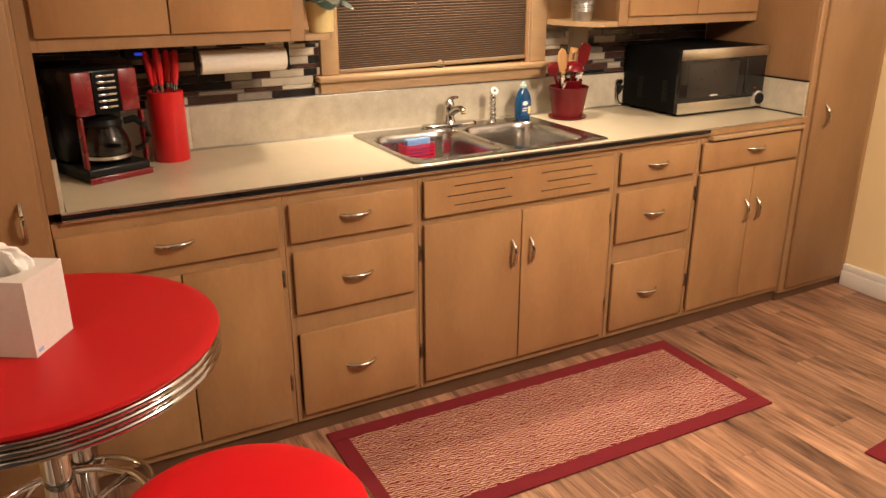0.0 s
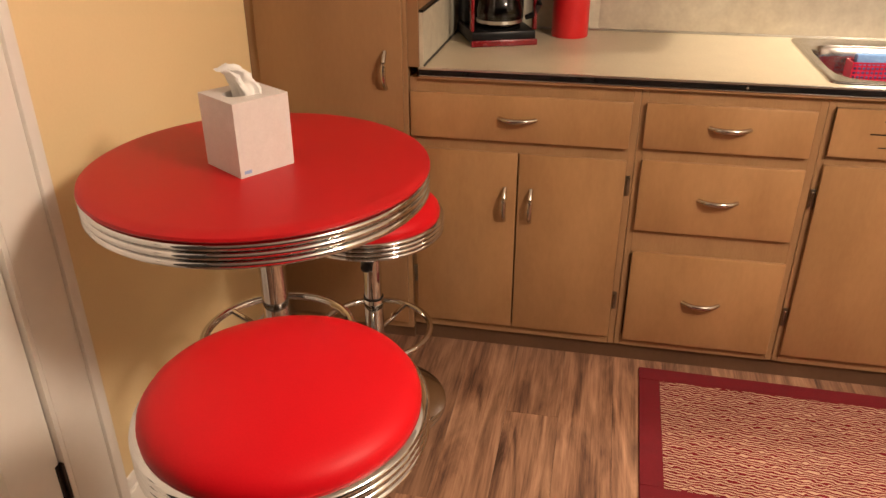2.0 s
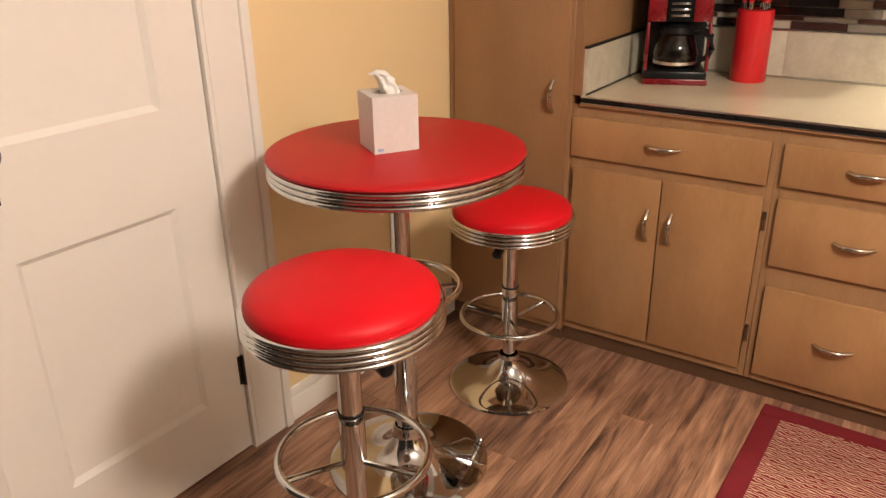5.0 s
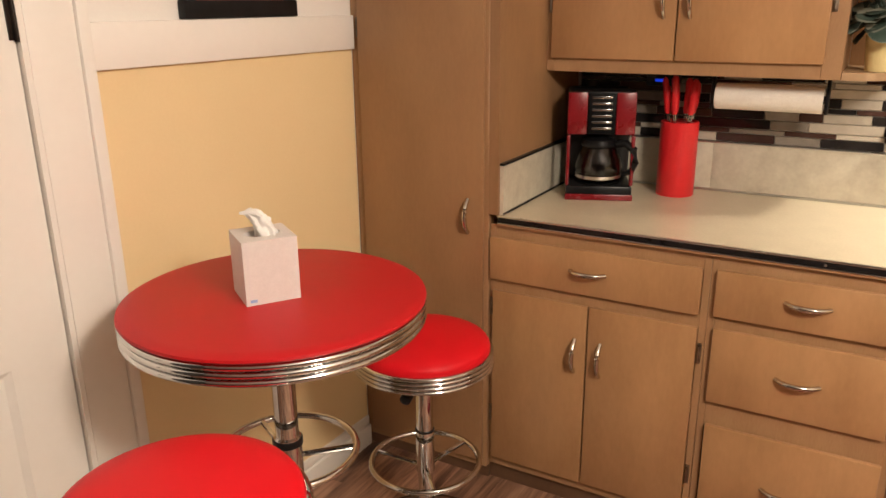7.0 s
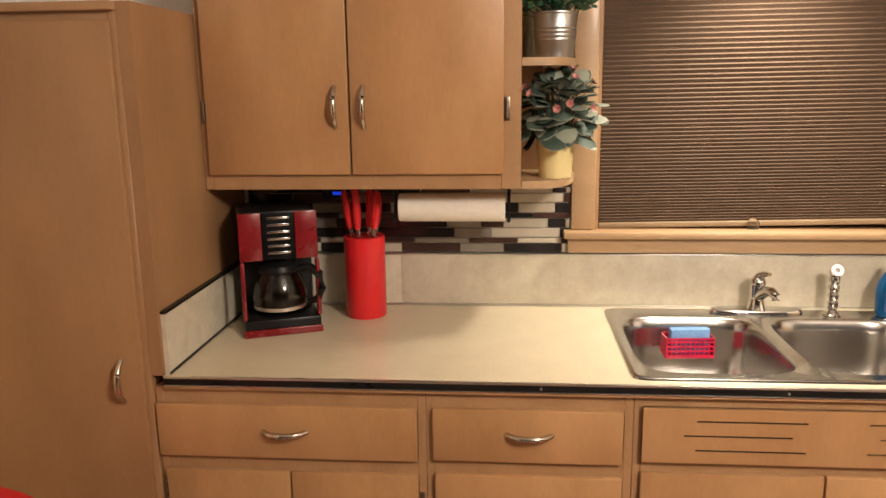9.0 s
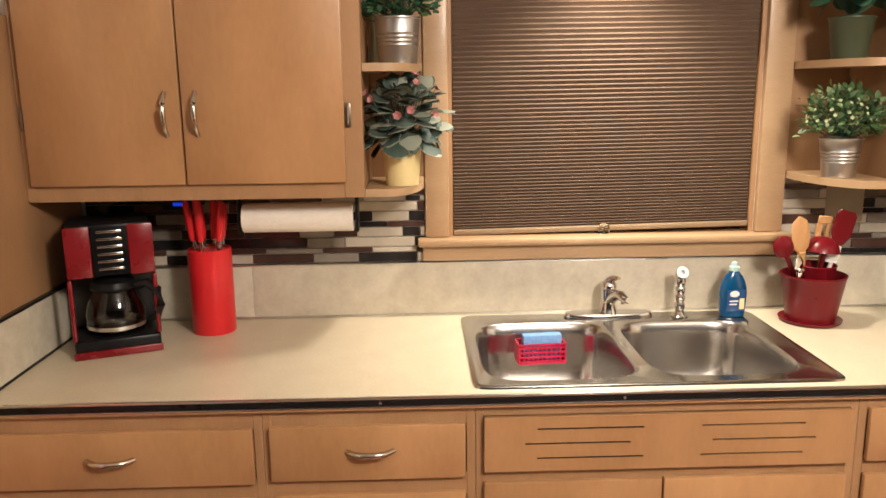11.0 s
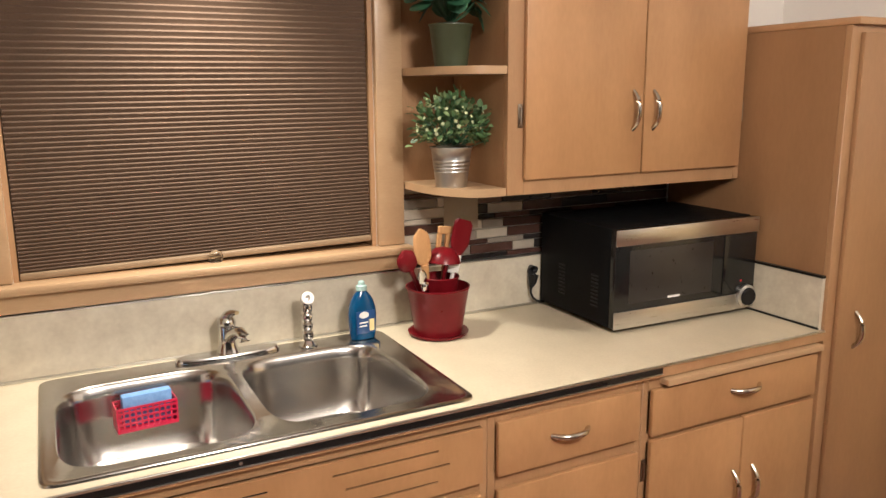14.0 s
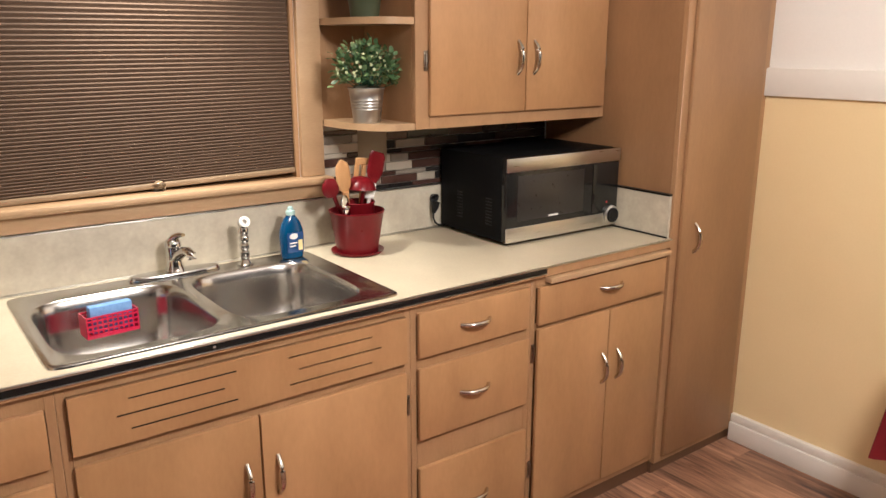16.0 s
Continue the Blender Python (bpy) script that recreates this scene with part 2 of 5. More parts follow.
def rug_weave():
    """Cream yarn loops wandering over a red ground in short squiggles."""
    m = bpy.data.materials.new("red_cream_weave")
    m.use_nodes = True
    n, l = m.node_tree.nodes, m.node_tree.links
    p = n["Principled BSDF"]
    tc, mp = n.new("ShaderNodeTexCoord"), n.new("ShaderNodeMapping")
    mp.inputs["Scale"].default_value = (0.85, 1, 1)
    mp.inputs["Rotation"].default_value = (0, 0, 0.12)
    l.new(tc.outputs["Object"], mp.inputs["Vector"])
    yarn, tone = n.new("ShaderNodeTexWave"), n.new("ShaderNodeTexNoise")
    yarn.wave_type, yarn.bands_direction = "BANDS", "Y"
    yarn.inputs["Scale"].default_value, yarn.inputs["Distortion"].default_value = 32.0, 4.2
    yarn.inputs["Detail"].default_value, yarn.inputs["Detail Scale"].default_value = 0.0, 2.4
    tone.inputs["Scale"].default_value, tone.inputs["Detail"].default_value = 5.0, 3.0
    l.new(mp.outputs["Vector"], yarn.inputs["Vector"])
    l.new(tc.outputs["Object"], tone.inputs["Vector"])
    r = n.new("ShaderNodeValToRGB")
    e = r.color_ramp.elements
    e[0].position, e[1].position = 0.50, 0.66
    e[0].color, e[1].color = (0.18, 0.008, 0.016, 1), (0.56, 0.36, 0.265, 1)
    l.new(yarn.outputs["Fac"], r.inputs["Fac"])
    hsv, mr = n.new("ShaderNodeHueSaturation"), n.new("ShaderNodeMapRange")
    mr.inputs["To Min"].default_value, mr.inputs["To Max"].default_value = 0.8, 1.2
    l.new(tone.outputs["Fac"], mr.inputs["Value"])
    l.new(mr.outputs["Result"], hsv.inputs["Value"])
    l.new(r.outputs["Color"], hsv.inputs["Color"])
    l.new(hsv.outputs["Color"], p.inputs["Base Color"])
    p.inputs["Roughness"].default_value = 0.95
    p.inputs["Specular IOR Level"].default_value = 0.15
    b = n.new("ShaderNodeBump")
    b.inputs["Strength"].default_value, b.inputs["Distance"].default_value = 0.6, 0.004
    l.new(yarn.outputs["Fac"], b.inputs["Height"])
    l.new(b.outputs["Normal"], p.inputs["Normal"])
    return m


def plank_wood():
    """Rustic brown plank: long streaks along y, dark figure and a few knots, shifted from plank to plank."""
    m = bpy.data.materials.new("rustic_plank")
    m.use_nodes = True
    n, l = m.node_tree.nodes, m.node_tree.links
    p = n["Principled BSDF"]
    tc, info = n.new("ShaderNodeTexCoord"), n.new("ShaderNodeObjectInfo")
    off = n.new("ShaderNodeVectorMath")
    off.operation = "MULTIPLY_ADD"
    l.new(info.outputs["Random"], off.inputs[0])
    off.inputs[1].default_value = (31, 57, 11)
    l.new(tc.outputs["Object"], off.inputs[2])

    def streaks(along, scale, detail, distort, rough=0.55):
        mp, nz = n.new("ShaderNodeMapping"), n.new("ShaderNodeTexNoise")
        mp.inputs["Scale"].default_value = (1, along, 1)
        l.new(off.outputs[0], mp.inputs["Vector"])
        l.new(mp.outputs["Vector"], nz.inputs["Vector"])
        nz.inputs["Scale"].default_value, nz.inputs["Detail"].default_value = scale, detail
        nz.inputs["Distortion"].default_value, nz.inputs["Roughness"].default_value = distort, rough
        return nz.outputs["Fac"]

    def blend(x, y, f):
        mx = n.new("ShaderNodeMix")
        mx.inputs["Factor"].default_value = f
        l.new(x, mx.inputs[2])
        l.new(y, mx.inputs[3])
        return mx.outputs[0]

    figure, grain, fibre, tone = streaks(0.13, 17, 7, 1.3, 0.62), streaks(0.035, 62, 5, 0.5), streaks(0.03, 260, 2, 0.2), streaks(0.35, 4.5, 3, 0.6)
    mixed = blend(blend(blend(figure, grain, 0.38), tone, 0.22), fibre, 0.14)
    r = n.new("ShaderNodeValToRGB")
    e = r.color_ramp.elements
    e[0].position, e[0].color = 0.385, (0.056, 0.028, 0.019, 1)
    e[1].position, e[1].color = 0.61, (0.49, 0.295, 0.185, 1)
    for at, c in ((0.445, (0.168, 0.085, 0.052)), (0.50, (0.285, 0.154, 0.092)), (0.55, (0.38, 0.214, 0.130))):
        e.new(at).color = (*c, 1)
    l.new(mixed, r.inputs["Fac"])
    hsv, mr = n.new("ShaderNodeHueSaturation"), n.new("ShaderNodeMapRange")
    mr.inputs["To Min"].default_value, mr.inputs["To Max"].default_value = 0.78, 1.22
    l.new(info.outputs["Random"], mr.inputs["Value"])
    l.new(mr.outputs["Result"], hsv.inputs["Value"])
    l.new(r.outputs["Color"], hsv.inputs["Color"])
    l.new(hsv.outputs["Color"], p.inputs["Base Color"])
    p.inputs["Roughness"].default_value = 0.42
    b = n.new("ShaderNodeBump")
    b.inputs["Strength"].default_value, b.inputs["Distance"].default_value = 0.25, 0.001
    l.new(mixed, b.inputs["Height"])
    l.new(b.outputs["Normal"], p.inputs["Normal"])
    return m


WEAVE, PLANK = rug_weave(), plank_wood()

# ---- mesh helpers ----


def box(x0, x1, y0, y1, z0, z1, bevel=0.0, bm=None, seg=2):
    """A box, with rounded edges where bevel is given, added to bm."""
    own = bmesh.new()
    bmesh.ops.create_cube(own, size=1)
    for v in own.verts:
        v.co = ((x0 + x1) / 2 + v.co.x * (x1 - x0), (y0 + y1) / 2 + v.co.y * (y1 - y0), (z0 + z1) / 2 + v.co.z * (z1 - z0))
    if bevel:
        bmesh.ops.bevel(own, geom=own.edges[:], offset=bevel, segments=seg, affect="EDGES", profile=0.5)
    return join(bm, own)


def join(bm, own):
    if bm is None:
        return own
    me = bpy.data.meshes.new("tmp")
    own.to_mesh(me)
    own.free()
    bm.from_mesh(me)
    bpy.data.meshes.remove(me)
    return bm


def turned(profile, cx=0.0, cy=0.0, seg=48, bm=None, closed=False):
    """A lathe body about a vertical axis; profile is a run of (radius, z)."""
    bm = bm or bmesh.new()
    rings = []
    for r, z in profile:
        if r < 1e-5:
            rings.append([bm.verts.new((cx, cy, z))])
        else:
            rings.append([bm.verts.new((cx + r * math.cos(2 * math.pi * k / seg), cy + r * math.sin(2 * math.pi * k / seg), z)) for k in range(seg)])
    pairs = list(zip(rings, rings[1:])) + ([(rings[-1], rings[0])] if closed else [])
    for a, b in pairs:
        for k in range(seg):
            j = (k + 1) % seg
            if len(a) == 1 and len(b) == 1:
                continue
            if len(a) == 1:
                bm.faces.new((a[0], b[j], b[k]))
            elif len(b) == 1:
                bm.faces.new((a[k], a[j], b[0]))
            else:
                bm.faces.new((a[k], a[j], b[j], b[k]))
    bmesh.ops.recalc_face_normals(bm, faces=bm.faces[:])
    return bm


def tube(points, radius, seg=12, bm=None, closed=False, flat=1.0):
    """A round bar through points; radius may be one number or one a point; flat squashes it."""
    bm = bm or bmesh.new()
    pts = [Vector(p) for p in points]
    n = len(pts)
    rad = radius if isinstance(radius, (list, tuple)) else [radius] * n
    up, rings = Vector((0, 0, 1)), []
    for i, p in enumerate(pts):
        a = pts[(i - 1) % n] if closed or i else p
        b = pts[(i + 1) % n] if closed or i < n - 1 else p
        d = (b - a).normalized()
        side = d.cross(up if abs(d.z) < 0.95 else Vector((0, 1, 0))).normalized()
        top = side.cross(d).normalized()
        rings.append([bm.verts.new(p + rad[i] * (math.cos(t) * side + flat * math.sin(t) * top)) for t in (2 * math.pi * k / seg for k in range(seg))])
    for a, b in list(zip(rings, rings[1:])) + ([(rings[-1], rings[0])] if closed else []):
        for k in range(seg):
            bm.faces.new((a[k], a[(k + 1) % seg], b[(k + 1) % seg], b[k]))
    if not closed:
        bm.faces.new(rings[0]), bm.faces.new(rings[-1])
    bmesh.ops.recalc_face_normals(bm, faces=bm.faces[:])
    return bm


def part(name, bm, material, parent=None, label="", smooth=True, kind=""):
    """Links a bmesh as one mesh object, under its thing where one is given."""
    me = bpy.data.meshes.new(name)
    bm.to_mesh(me)
    bm.free()
    me.materials.append(material)
    if smooth:
        me.shade_smooth()
        me.set_sharp_from_angle(angle=radians(38))
    ob = new(name, me)
    ob.parent = parent
    return tagged(ob, label, kind=kind)


def thing(name, m, label, category, group="", kind=""):
    ob = new(name)
    ob.empty_display_size = 0.05
    ob.matrix_world = m
    return tagged(ob, label, category, group, kind)


def structure(name, bm, material, label, category, smooth=False):
    return tagged(part(name, bm, material, None, smooth=smooth), label, category, kind="structure")

# ---- plan ----
LEFT, RIGHT, BACK, NEAR, HIGH = -0.335, 3.755, 2.78, -2.5, 2.45
FACE, DOOR = 2.155, 2.139          # face frames and door fronts of the base cabinets
UFACE, UDOOR = 2.482, 2.465        # the same of the wall cabinets
TOP = 0.915                        # worktop
OPEN_X0, OPEN_X1, OPEN_Z0, OPEN_Z1 = 1.268, 2.172, 1.137, 2.02   # window opening
DOOR_Y0, DOOR_Y1, DOOR_Z = 0.428, 1.084, 2.03                    # door opening in the left wall

# ---- structure ----
floor = structure("floor", box(LEFT - 0.6, RIGHT + 0.12, NEAR - 0.12, BACK + 0.12, -0.12, -0.012), TOE, "brown wood plank floor of the kitchen", "floor")
structure("ceiling", box(LEFT - 0.6, RIGHT + 0.12, NEAR - 0.12, BACK + 0.12, HIGH, HIGH + 0.1), CEILING, "plain white ceiling", "ceiling")
bm = box(LEFT - 0.12, OPEN_X0, BACK, BACK + 0.12, -0.012, HIGH)
box(OPEN_X1, RIGHT + 0.12, BACK, BACK + 0.12, -0.012, HIGH, bm=bm)
box(OPEN_X0, OPEN_X1, BACK, BACK + 0.12, -0.012, OPEN_Z0, bm=bm)
box(OPEN_X0, OPEN_X1, BACK, BACK + 0.12, OPEN_Z1, HIGH, bm=bm)
structure("wall_north", bm, WALL_WHITE, "white painted wall behind the sink counter", "wall")
bm = box(LEFT - 0.12, LEFT, 0.27, DOOR_Y0, -0.012, HIGH)
box(LEFT - 0.12, LEFT, DOOR_Y1, BACK, -0.012, HIGH, bm=bm)
box(LEFT - 0.12, LEFT, DOOR_Y0, DOOR_Y1, DOOR_Z, HIGH, bm=bm)
structure("wall_west", bm, WALL_WHITE, "white painted wall with a doorway", "wall")
structure("wall_east", box(RIGHT, RIGHT + 0.12, 0.0, BACK, -0.012, HIGH), WALL_WHITE, "white painted wall above a yellow lower part", "wall")
# added out of view, dark so that the chrome mirrors darkness
structure("wall_east_south", box(RIGHT, RIGHT + 0.12, NEAR, -0.0005, -0.012, HIGH), UNSEEN_DARK, "unseen closing wall, kept dark for the chrome's reflections", "wall")
structure("wall_south", box(LEFT - 0.6, RIGHT + 0.12, NEAR - 0.12, NEAR, -0.012, HIGH), UNSEEN_DARK, "unseen closing wall, kept dark for the chrome's reflections", "wall")
structure("soffit", box(0.205, 3.25, 2.44, BACK, 2.12, HIGH), WALL_WHITE, "plain white soffit over the wall cabinets", "soffit")
bm = box(LEFT, LEFT + 0.006, 1.236, 2.135, 0.0, 1.385)
structure("wainscot_west", bm, WALL_YELLOW, "pale yellow painted lower wall under a white rail", "wall")
# out of view as well, dark for the same chrome reflections
structure("wall_west_south", box(LEFT - 0.12, LEFT, NEAR, 0.2695, -0.012, HIGH), UNSEEN_DARK, "unseen closing wall, kept dark for the chrome's reflections", "wall")
structure("wainscot_east", box(RIGHT - 0.006, RIGHT, 0.0, 2.145, 0.0, 1.385), WALL_YELLOW, "pale yellow painted lower wall under a white rail", "wall")
for nm, x0, x1, y0, y1 in (("rail_west", LEFT, LEFT + 0.02, 1.236, 2.135), ("rail_east", RIGHT - 0.02, RIGHT, 0.0, 2.145)):
    structure(nm, box(x0, x1, y0, y1, 1.385, 1.485, 0.003), WHITE_PAINT, "white painted wall rail", "trim", True)
for nm, x0, x1, y0, y1 in (("baseboard_west", LEFT, LEFT + 0.018, 1.213, 2.14), ("baseboard_east", RIGHT - 0.030, RIGHT, 0.0, 2.14)):
    bm = box(x0, x1, y0, y1, 0.0, 0.079, 0.003)
    box(x0 + (0.006 if x0 > 0 else 0), x1 - (0 if x0 > 0 else 0.006), y0, y1, 0.0792, 0.115, 0.006, bm)
    structure(nm, bm, WHITE_PAINT, "white painted baseboard along the floor", "baseboard", True)

# door casing and door in the left wall
bm = box(LEFT - 0.12, LEFT + 0.018, DOOR_Y1, DOOR_Y1 + 0.012, 0, DOOR_Z + 0.012)
box(LEFT, LEFT + 0.02, DOOR_Y1 + 0.012, 1.205, 0, 2.13, 0.003, bm)
box(LEFT, LEFT + 0.028, 1.2055, 1.234, 0, 2.13, 0.004, bm)
box(LEFT, LEFT + 0.02, 0.29, DOOR_Y0 - 0.012, 0, 2.13, 0.003, bm)
box(LEFT - 0.12, LEFT + 0.018, DOOR_Y0 - 0.012, DOOR_Y0, 0, DOOR_Z + 0.012, 0, bm)
box(LEFT, LEFT + 0.02, DOOR_Y0 - 0.012, DOOR_Y1 + 0.012, DOOR_Z + 0.012, 2.13, 0.003, bm)
structure("door_casing", bm, WHITE_PAINT, "white painted door casing with a raised outer bead", "trim", True)


def panel_door():
    """A painted two-panel door, closed in its opening: stiles and rails round recessed flat panels."""
    d = thing("door_1", pose(LEFT, DOOR_Y0, 0), "white painted two-panel door with dark bronze hardware, closed", "door", kind="structure")
    w = DOOR_Y1 - DOOR_Y0 - 0.003
    x1, x0 = 0.004, -0.034
    bm = bmesh.new()
    for y0, y1, z0, z1 in ((0.003, 0.125, 0.008, 2.022), (w - 0.128, w, 0.008, 2.022), (0.125, w - 0.128, 0.008, 0.215), (0.125, w - 0.128, 0.80, 1.045), (0.125, w - 0.128, 1.90, 2.022)):
        box(x0, x1, y0, y1, z0, z1, 0.0, bm)
    part("door_frame", bm, WHITE_PAINT, d, smooth=False)
    for z0, z1 in ((0.215, 0.80), (1.045, 1.90)):
        bm = box(x0 + 0.008, x1 - 0.012, 0.125, w - 0.128, z0, z1)
        a, b = 0.125, w - 0.128
        ring = []
        for inset, x in ((0, x1 - 0.001), (0.014, x1 - 0.0118)):
            ring.append([bm.verts.new((x, y, z)) for y, z in ((a + inset, z0 + inset), (b - inset, z0 + inset), (b - inset, z1 - inset), (a + inset, z1 - inset))])
        for k in range(4):
            bm.faces.new((ring[0][k], ring[0][(k + 1) % 4], ring[1][(k + 1) % 4], ring[1][k]))
        part("panel", bm, WHITE_PAINT, d, smooth=False)
    for z in (0.27, 1.50):
        bm = box(x1, x1 + 0.004, w - 0.012, w + 0.005, z - 0.045, z + 0.045)
        tube([(x1 + 0.006, w + 0.002, z - 0.048), (x1 + 0.006, w + 0.002, z + 0.048)], 0.006, 10, bm)
        part("hinge", bm, BRONZE, d, "dark bronze butt hinge")
    bm = box(x1, x1 + 0.006, 0.072, 0.125, 0.93, 1.085, 0.003)
    part("lock_plate", bm, BRONZE, d, "dark bronze lock plate")
    prof = [(0, 0.062), (0.016, 0.061), (0.026, 0.052), (0.029, 0.042), (0.026, 0.03), (0.014, 0.022), (0.010, 0.012), (0.012, 0.004), (0.024, 0.002), (0.024, 0.0), (0, 0)]
    bm = turned(prof, seg=28)
    bmesh.ops.transform(bm, matrix=Matrix.Translation((x1 + 0.006, 0.098, 1.045)) @ Matrix.Rotation(radians(90), 4, "Y"), verts=bm.verts[:])
    part("knob", bm, BRONZE, d, "round dark bronze knob")


panel_door()

# the left wall and all that is fixed to it runs a little askew
SKEW = Matrix.Translation((-0.327, 1.1, 0)) @ Matrix.Rotation(radians(-1.4), 4, "Z") @ Matrix.Translation((0.335, -1.1, 0))
for ob in [o for o in scene.objects if o.parent is None and ("west" in o.name or o.name in ("door_casing", "door_1"))]:
    ob.matrix_world = SKEW @ ob.matrix_world

# window: casing, sill, frame, pane and blind
w = thing("window_1", pose(0, BACK, 0), "wood-framed kitchen window behind a lowered blind", "window", kind="structure")
bm = box(1.199, OPEN_X0, -0.022, 0, 1.152, 2.11, 0.004)
box(OPEN_X1, 2.251, -0.022, 0, 1.152, 2.11, 0.004, bm)
box(OPEN_X0, OPEN_X1, -0.022, 0, OPEN_Z1, 2.11, 0.004, bm)
part("casing", bm, RAIL_WOOD, w)
bm = box(1.176, 2.266, -0.058, 0.001, 1.129, 1.151, 0.006)
part("window_sill", bm, RAIL_WOOD, w)
bm = box(1.19, 2.252, -0.032, 0.0, 1.083, 1.1285, 0.004)
part("apron", bm, RAIL_WOOD, w)
bm = bmesh.new()
for x0, x1, z0, z1 in ((OPEN_X0, OPEN_X0 + 0.012, OPEN_Z0, OPEN_Z1), (OPEN_X1 - 0.012, OPEN_X1, OPEN_Z0, OPEN_Z1)):
    box(x0, x1, 0.0, 0.11, z0, z1, 0, bm)
box(OPEN_X0 + 0.012, OPEN_X1 - 0.012, 0.0, 0.11, OPEN_Z1 - 0.02, OPEN_Z1, 0, bm)
box(OPEN_X0 + 0.012, OPEN_X1 - 0.012, 0.0, 0.11, OPEN_Z0, OPEN_Z0 + 0.014, 0, bm)
part("jamb", bm, FRAME_WOOD, w)
bm = bmesh.new()
for x0, x1, z0, z1 in ((1.282, 1.335, 1.152, 2.0), (2.1, 2.158, 1.152, 2.0), (1.335, 2.1, 1.152, 1.19), (1.335, 2.1, 1.95, 2.0), (1.335, 2.1, 1.55, 1.59)):
    box(x0, x1, 0.06, 0.09, z0, z1, 0.003, bm)
part("window_frame", bm, FRAME_WOOD, w)
p = part("pane", box(1.335, 2.1, 0.072, 0.077, 1.19, 1.95), GLASS, w, smooth=False)
p.visible_shadow = False


def pleated_blind():
    b = thing("window_blind", pose(1.72, BACK + 0.012, 1.163), "brown pleated fabric blind lowered in the window", "blind")
    bm, rows, z, k = bmesh.new(), [], 0.012, 0
    while z < 0.84:
        pitch = 0.0082 + 0.0066 * min(1.0, z / 0.55)
        lift = 0.015 * max(0.0, 1 - z / 0.85)
        for y, dz in ((0.0015, 0.0), (0.0, pitch * 0.25), (-0.0034, pitch * 0.70), (-0.0030, pitch * 0.80)):
            rows.append([bm.verts.new((x, y + 0.0005 * math.sin(x * 7 + k), z + dz + lift * (x / 0.9))) for x in np.linspace(-0.437, 0.437, 9)])
        z, k = z + pitch, k + 1
    for a, c in zip(rows, rows[1:]):
        for i in range(8):
            bm.faces.new((a[i], a[i + 1], c[i + 1], c[i]))
    part("fabric", bm, BLIND, b, smooth=False)
    bm = box(-0.438, 0.438, -0.011, 0.011, -0.004, 0.012, 0.003)
    for v in bm.verts:
        v.co.z += 0.015 * v.co.x / 0.9
    part("bottom_rail", bm, BLIND_RAIL, b, "tan bottom rail")
    bm = turned([(0, 0), (0.016, 0.002), (0.019, 0.008), (0.014, 0.012), (0, 0.013)], 0, 0, 20)
    bmesh.ops.transform(bm, matrix=Matrix.Translation((0.005, -0.0105, 0.002)) @ Matrix.Rotation(radians(90), 4, "X"), verts=bm.verts[:])
    part("pull_tab", bm, ACRYLIC, b, "clear plastic pull tab")
    part("head_rail", box(-0.438, 0.438, -0.016, 0.016, 0.842, 0.858), BLIND_RAIL, b)


pleated_blind()

# ---- cabinets ----


def pull(parent, x, y, z, upright):
    """A bowed metal pull whose feet stand on the door face at y; the bow comes towards the room."""
    bm, h = bmesh.new(), 0.052
    pts, rad = [], []
    for k in range(13):
        t = -1 + k / 6
        bow = 0.026 * (1 - abs(t) ** 2.6) - 0.002
        s = t * h
        pts.append((x, y - bow, z + s) if upright else (x + s, y - bow, z))
        rad.append(0.0075 - 0.0015 * abs(t) ** 2 if abs(t) < 0.9 else 0.0068)
    tube(pts, rad, 10, bm)
    part("handle", bm, PULL, parent, "bowed brushed metal pull")


def small_hinge(parent, x, y, z):
    bm = box(x - 0.007, x + 0.007, y - 0.004, y, z - 0.03, z + 0.03, 0.0015)
    tube([(x, y - 0.005, z - 0.022), (x, y - 0.005, z + 0.022)], 0.004, 8, bm)
    part("hinge", bm, HINGE, parent, "small tarnished surface hinge")


def front(parent, name, x0, x1, z0, z1, y, face, handle=None, hinge=None, label="", wood=None):
    """A flat lipped door or drawer front; dims are local to the cabinet."""
    d = part(name, box(x0, x1, y, face - 0.0005, z0, z1, 0.004), wood or MAPLE, parent, label)
    if handle:
        pull(d, handle[0], y, handle[1], handle[2])
    for hx, hz in hinge or ():
        small_hinge(d, hx, face - 0.001, hz)
    return d


def carcass(parent, w, d0, d1, z0, z1, stiles, rails, face_t=0.02, floor_z=None, side=None):
    """Face frame of stiles and rails in front, and sides, bottom and back behind it."""
    for x0, x1 in stiles:
        part("stile", box(x0, x1, d0, d0 + face_t, z0, z1, 0.0015, seg=1), FRAME_WOOD, parent)
    for x0, x1, a, b in rails:
        part("rail", box(x0, x1, d0 + 0.0005, d0 + face_t, a, b), FRAME_WOOD, parent, smooth=False)
    for x0, x1 in ((0.0005, 0.016), (w - 0.016, w - 0.0005)):
        part("side_panel", box(x0, x1, d0 + face_t + 0.0002, d1, z0, z1), side or FRAME_WOOD, parent, smooth=False)
    part("bottom_panel", box(0.016, w - 0.016, d0 + face_t + 0.0002, d1, z0, z0 + 0.016), FRAME_WOOD, parent, smooth=False)
    part("back_panel", box(0.016, w - 0.016, d1 - 0.008, d1, z0 + 0.0162, z1), FRAME_WOOD, parent, smooth=False)
    if floor_z is not None:
        part("toe_kick", box(0.0, w, d0 + 0.014, d0 + 0.03, floor_z, z0, 0), TOE, parent, "dark brown toe board", smooth=False)


